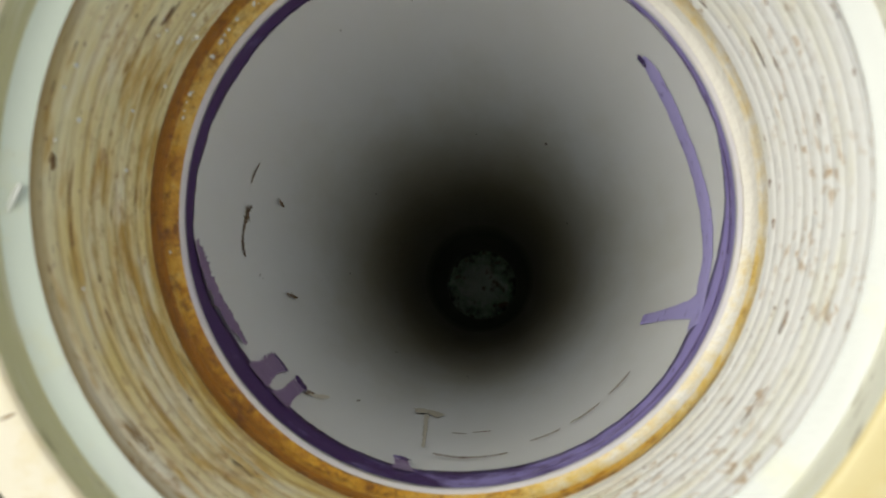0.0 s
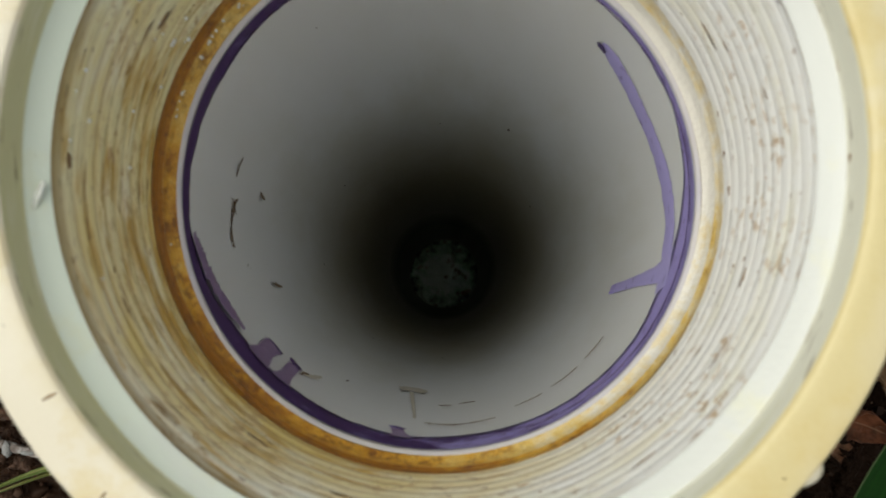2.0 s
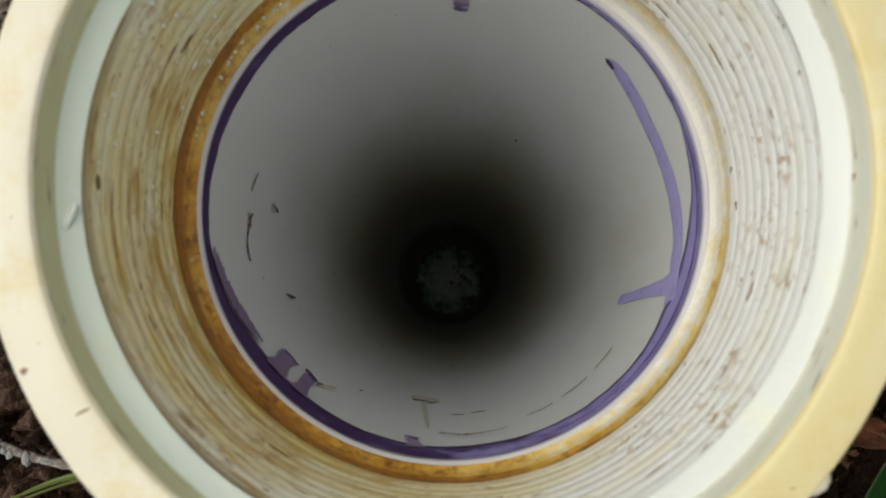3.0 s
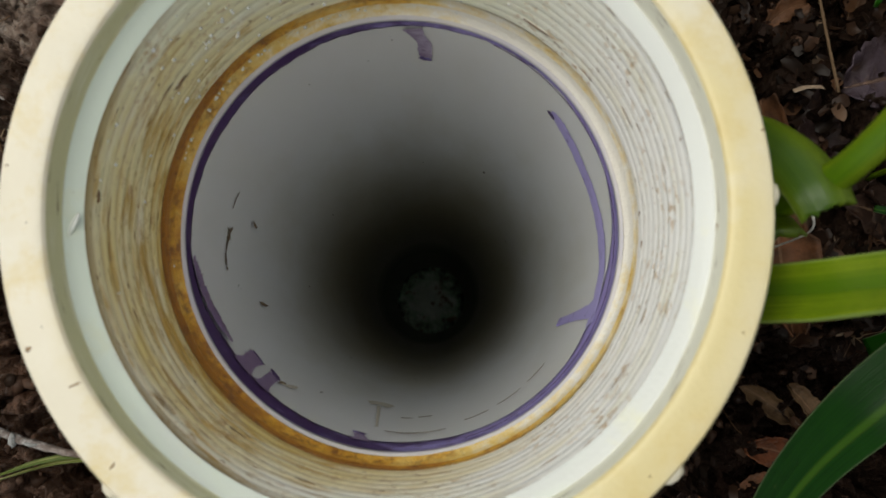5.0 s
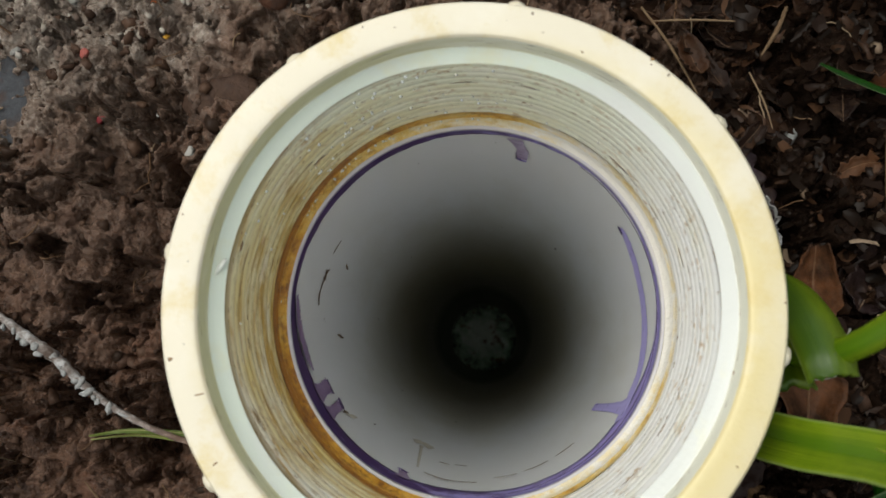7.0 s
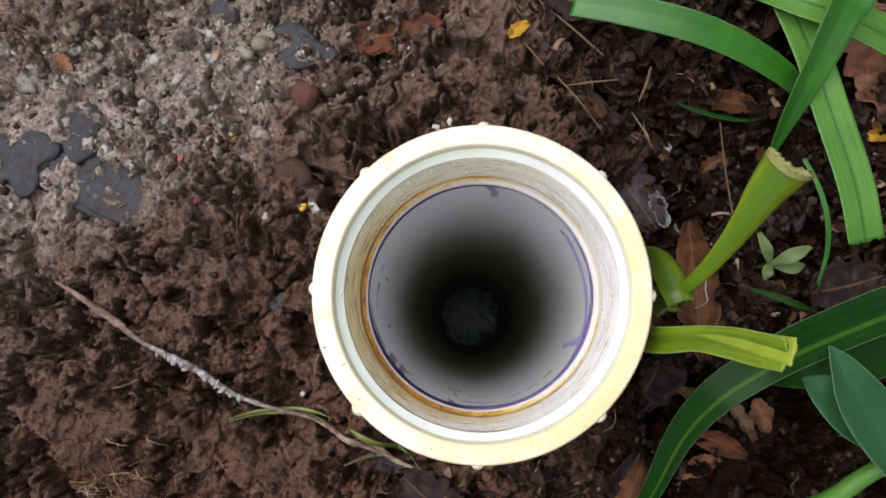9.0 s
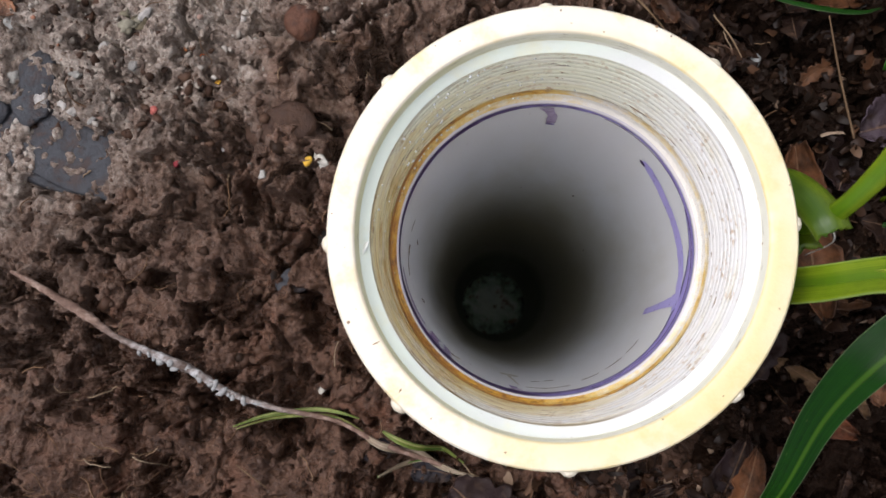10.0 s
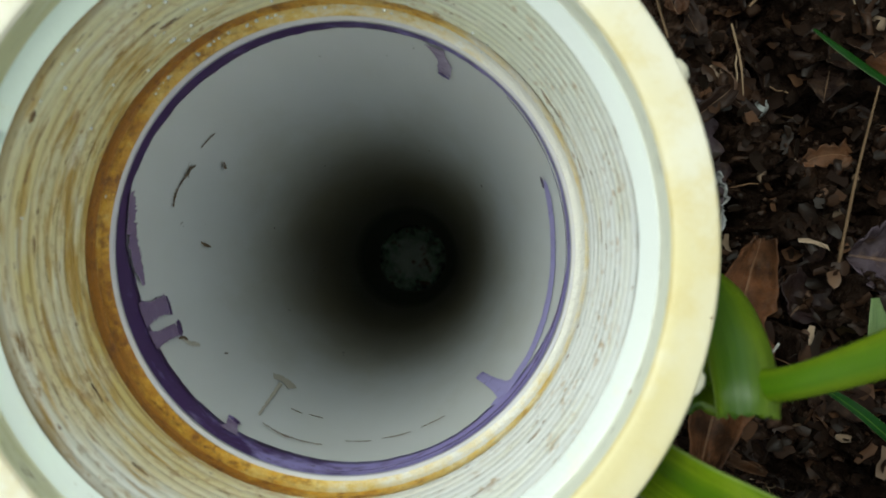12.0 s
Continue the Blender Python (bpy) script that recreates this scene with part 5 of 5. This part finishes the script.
def leaf_thing(line, mat, label, category="leaf", group="strap leaves", fold=0.22, ragged=0.0, n=60, seed=1, ripple=0.0):
    root = tagged(new("strap_leaf"), label, category, group)
    part("blade", strap("blade", line, mat, fold, 0.0007, n, 15, ragged, ripple, seed), root)
    rib = [(x, y, z + 0.00015, max(w * 0.075, 0.0002), roll) for x, y, z, w, roll in line[:-1]]
    part("midrib", strap("midrib", rib, MIDRIB, -0.4, 0.0004, n, 5), root, "paler green midrib")
    return root


leaf_thing([(0.0471, 0.1525, 0.038, 0.0070, -14), (0.0708, 0.1455, 0.045, 0.0076, -14), (0.1049, 0.1358, 0.047, 0.0076, -14), (0.1318, 0.1256, 0.043, 0.0070, -12), (0.1562, 0.1136, 0.034, 0.0058, -8), (0.172, 0.104, 0.018, 0.004, 0)], GREEN, "bright green strap leaf with a torn white-flecked end", ragged=0.0015, seed=11)
leaf_thing([(0.135, 0.205, 0.012, 0.0080, 0), (0.1490, 0.1692, 0.034, 0.0086, 0), (0.1639, 0.1315, 0.038, 0.0090, 0), (0.1742, 0.0975, 0.038, 0.0092, 0), (0.1864, 0.0589, 0.036, 0.0092, 0), (0.1932, 0.0308, 0.031, 0.0090, 0)], PALE, "pale green strap leaf cut square across its end", fold=0.16, ragged=0.0008, seed=12)
leaf_thing([(0.196, 0.205, 0.060, 0.0110, 20), (0.1780, 0.1530, 0.068, 0.0108, 22), (0.1695, 0.1351, 0.061, 0.0100, 22), (0.1615, 0.1127, 0.050, 0.0078, 20), (0.1553, 0.0917, 0.032, 0.0046, 15), (0.1522, 0.0735, 0.012, 0.0008, 10)], GREEN, "bright green pointed strap leaf bending to the ground", fold=0.35, seed=13)
leaf_thing([(0.140, 0.163, 0.030, 0.0060, 0), (0.1566, 0.1510, 0.044, 0.0088, 0), (0.1788, 0.1415, 0.046, 0.0092, 0), (0.2059, 0.1285, 0.042, 0.0092, 0), (0.245, 0.108, 0.022, 0.0080, 0)], PALE, "pale green strap leaf with a torn edge", seed=14)
leaf_thing([(0.1630, 0.0720, 0.034, 0.0012, 0), (0.1690, 0.0570, 0.036, 0.0013, 0), (0.1735, 0.0420, 0.034, 0.0014, 0), (0.1752, 0.0260, 0.029, 0.0013, 0), (0.1723, 0.0085, 0.024, 0.0007, 0)], GREEN, "thin green grass blade over dead leaves", seed=15)
leaf_thing([(0.1020, 0.1030, 0.026, 0.0005, 0), (0.1100, 0.0985, 0.029, 0.0011, 10), (0.1240, 0.0945, 0.029, 0.0014, 20), (0.1375, 0.0935, 0.027, 0.0009, 10), (0.1466, 0.0955, 0.025, 0.0003, 0)], SHADY, "small narrow green leaf on the litter", seed=16)
leaf_thing([(0.1370, 0.0060, 0.029, 0.0010, 0), (0.1460, 0.0030, 0.033, 0.0016, 0), (0.1560, -0.0010, 0.034, 0.0018, 0), (0.1660, -0.0040, 0.031, 0.0008, 0)], DEEP, "small dark green leaf tip on the litter", seed=17)
for k, (pts, mat, label) in enumerate([
    ([(-0.1335, -0.0659, 0.0004), (-0.1197, -0.0622, 0.0009), (-0.1014, -0.0612, 0.0010), (-0.0900, -0.0626, 0.0008), (-0.0800, -0.0660, 0.0003)], GRASS_GREEN, "thin green grass blade beside the twig"),
    ([(-0.1320, -0.0668, 0.0003), (-0.1190, -0.0640, 0.0007), (-0.1014, -0.0636, 0.0008), (-0.0900, -0.0660, 0.0006), (-0.0780, -0.0718, 0.0004)], GRASS, "yellowed dry grass blade beside the twig"),
    ([(-0.0690, -0.0712, 0.0006), (-0.0620, -0.0752, 0.0014), (-0.0540, -0.0790, 0.0014), (-0.0440, -0.0822, 0.0010), (-0.0340, -0.0848, 0.0004)], GRASS_GREEN, "bright green folded grass blade beside the pipe"),
    ([(-0.0800, -0.0722, 0.0008), (-0.0690, -0.0775, 0.0015), (-0.0560, -0.0830, 0.0017), (-0.0430, -0.0872, 0.0012), (-0.0300, -0.0905, 0.0005)], DRY, "flattened dry straw-coloured grass blade"),
    ([(-0.0720, -0.0905, 0.0004), (-0.0620, -0.0880, 0.0010), (-0.0520, -0.0868, 0.0012), (-0.0400, -0.0885, 0.0005)], DRY, "flattened dry straw-coloured grass blade"),
]):
    leaf_thing([(x, y, gz_max(x, y, 0.003) + 0.0018 + 0.0006 * k * (k < 2), w, 12) for x, y, w in pts], mat, label, "grass", "grass blades beside the twig", fold=0.45, seed=40 + k)


SPROUT = make_leaf_mat("pale_seedling_leaf", (0.055, 0.095, 0.025), (0.15, 0.19, 0.075), rough=0.45, ribs=0.6)


def build_seedling():
    root = tagged(new("seedling"), "small pale green seedling among dead leaves", "plant")
    for line, mat in [([(0.1480, 0.0190, 0.026, 0.0010, 0), (0.1440, 0.0260, 0.032, 0.0030, 0), (0.1405, 0.0345, 0.032, 0.0012, 0)], SPROUT), ([(0.1480, 0.0190, 0.026, 0.0010, 0), (0.1560, 0.0230, 0.034, 0.0036, 10), (0.1660, 0.0275, 0.032, 0.0010, 10)], SPROUT),
                      ([(0.1480, 0.0190, 0.026, 0.0010, 0), (0.1450, 0.0150, 0.030, 0.0030, 0), (0.1440, 0.0110, 0.028, 0.0006, 0)], SPROUT), ([(0.1490, 0.0190, 0.024, 0.0010, 0), (0.1580, 0.0175, 0.028, 0.0034, 0), (0.1650, 0.0190, 0.026, 0.0008, 0)], SPROUT)]:
        part("leaf", strap("leaf", line, mat, 0.3, 0.0006, 24, 9), root)
    part("stem", tube("stem", [(0.1490, 0.0185, 0.005, 0.0012), (0.1485, 0.0188, 0.016, 0.0011), (0.1480, 0.0190, 0.027, 0.0009)], CUT, 12, 6), root)
    return root


def build_broadleaf():
    root = tagged(new("broadleaf_plant"), "blue-green broad folded leaf on a pale stem", "plant")
    part("leaf", strap("leaf", [(0.1455, -0.0195, 0.094, 0.0006, 0), (0.1500, -0.0280, 0.093, 0.0060, 0), (0.1569, -0.0400, 0.090, 0.0105, 0), (0.1683, -0.0543, 0.085, 0.0120, 0), (0.1823, -0.0697, 0.078, 0.0110, 0), (0.2000, -0.0880, 0.060, 0.004, 0)], BLUE, 0.5, 0.0008, 50, 15, ripple=0.0008), root, "blue-green folded leaf")
    part("leaf", strap("leaf", [(0.1410, -0.0340, 0.078, 0.0008, 0), (0.1490, -0.0400, 0.082, 0.0080, 0), (0.1600, -0.0500, 0.080, 0.0095, 0), (0.1750, -0.0640, 0.072, 0.004, 0)], BLUE, 0.3, 0.0008, 40, 13), root, "blue-green leaf lobe")
    part("stem", tube("stem", [(0.1853, -0.0680, 0.070, 0.0036), (0.1719, -0.0801, 0.062, 0.0040), (0.1587, -0.0943, 0.050, 0.0044), (0.140, -0.115, 0.005, 0.0046)], PALE, 40, 12, 0.02), root, "pale green stem")
    return root


build_seedling()
build_broadleaf()


# ---- water beads on the thread ----
def build_beads():
    rng = np.random.default_rng(31)
    verts, faces, base = [], [], 0
    for k in range(120):
        deg = rng.normal(132, 20) if k < 90 else rng.uniform(60, 200)
        z = rng.uniform(0.085, 0.116) if k % 3 else rng.uniform(0.0772, 0.0790)
        r = thread_radius(z) if z > 0.084 else 0.0530
        s = rng.uniform(0.00016, 0.00046)
        v, f = lump_arrays((s, s, s), 800 + k, 2, 0.05)
        a = radians(deg)
        verts.append(v + ((r - s * 0.2) * math.cos(a), (r - s * 0.2) * math.sin(a), z))
        faces += [[q + base for q in p] for p in f]
        base += len(v)
    # mostly opaque white base stands in for sky glints on the beads
    m = Mat("glint_white_water").done((0.96, 0.97, 0.96), 0.03, Transmission_Weight=0.3, IOR=1.33)
    return thing("water_beads", mesh_of("water_beads", np.concatenate(verts), faces, m), "tiny water beads clinging to the thread, glints painted white", "water", kind="stuff")


build_beads()
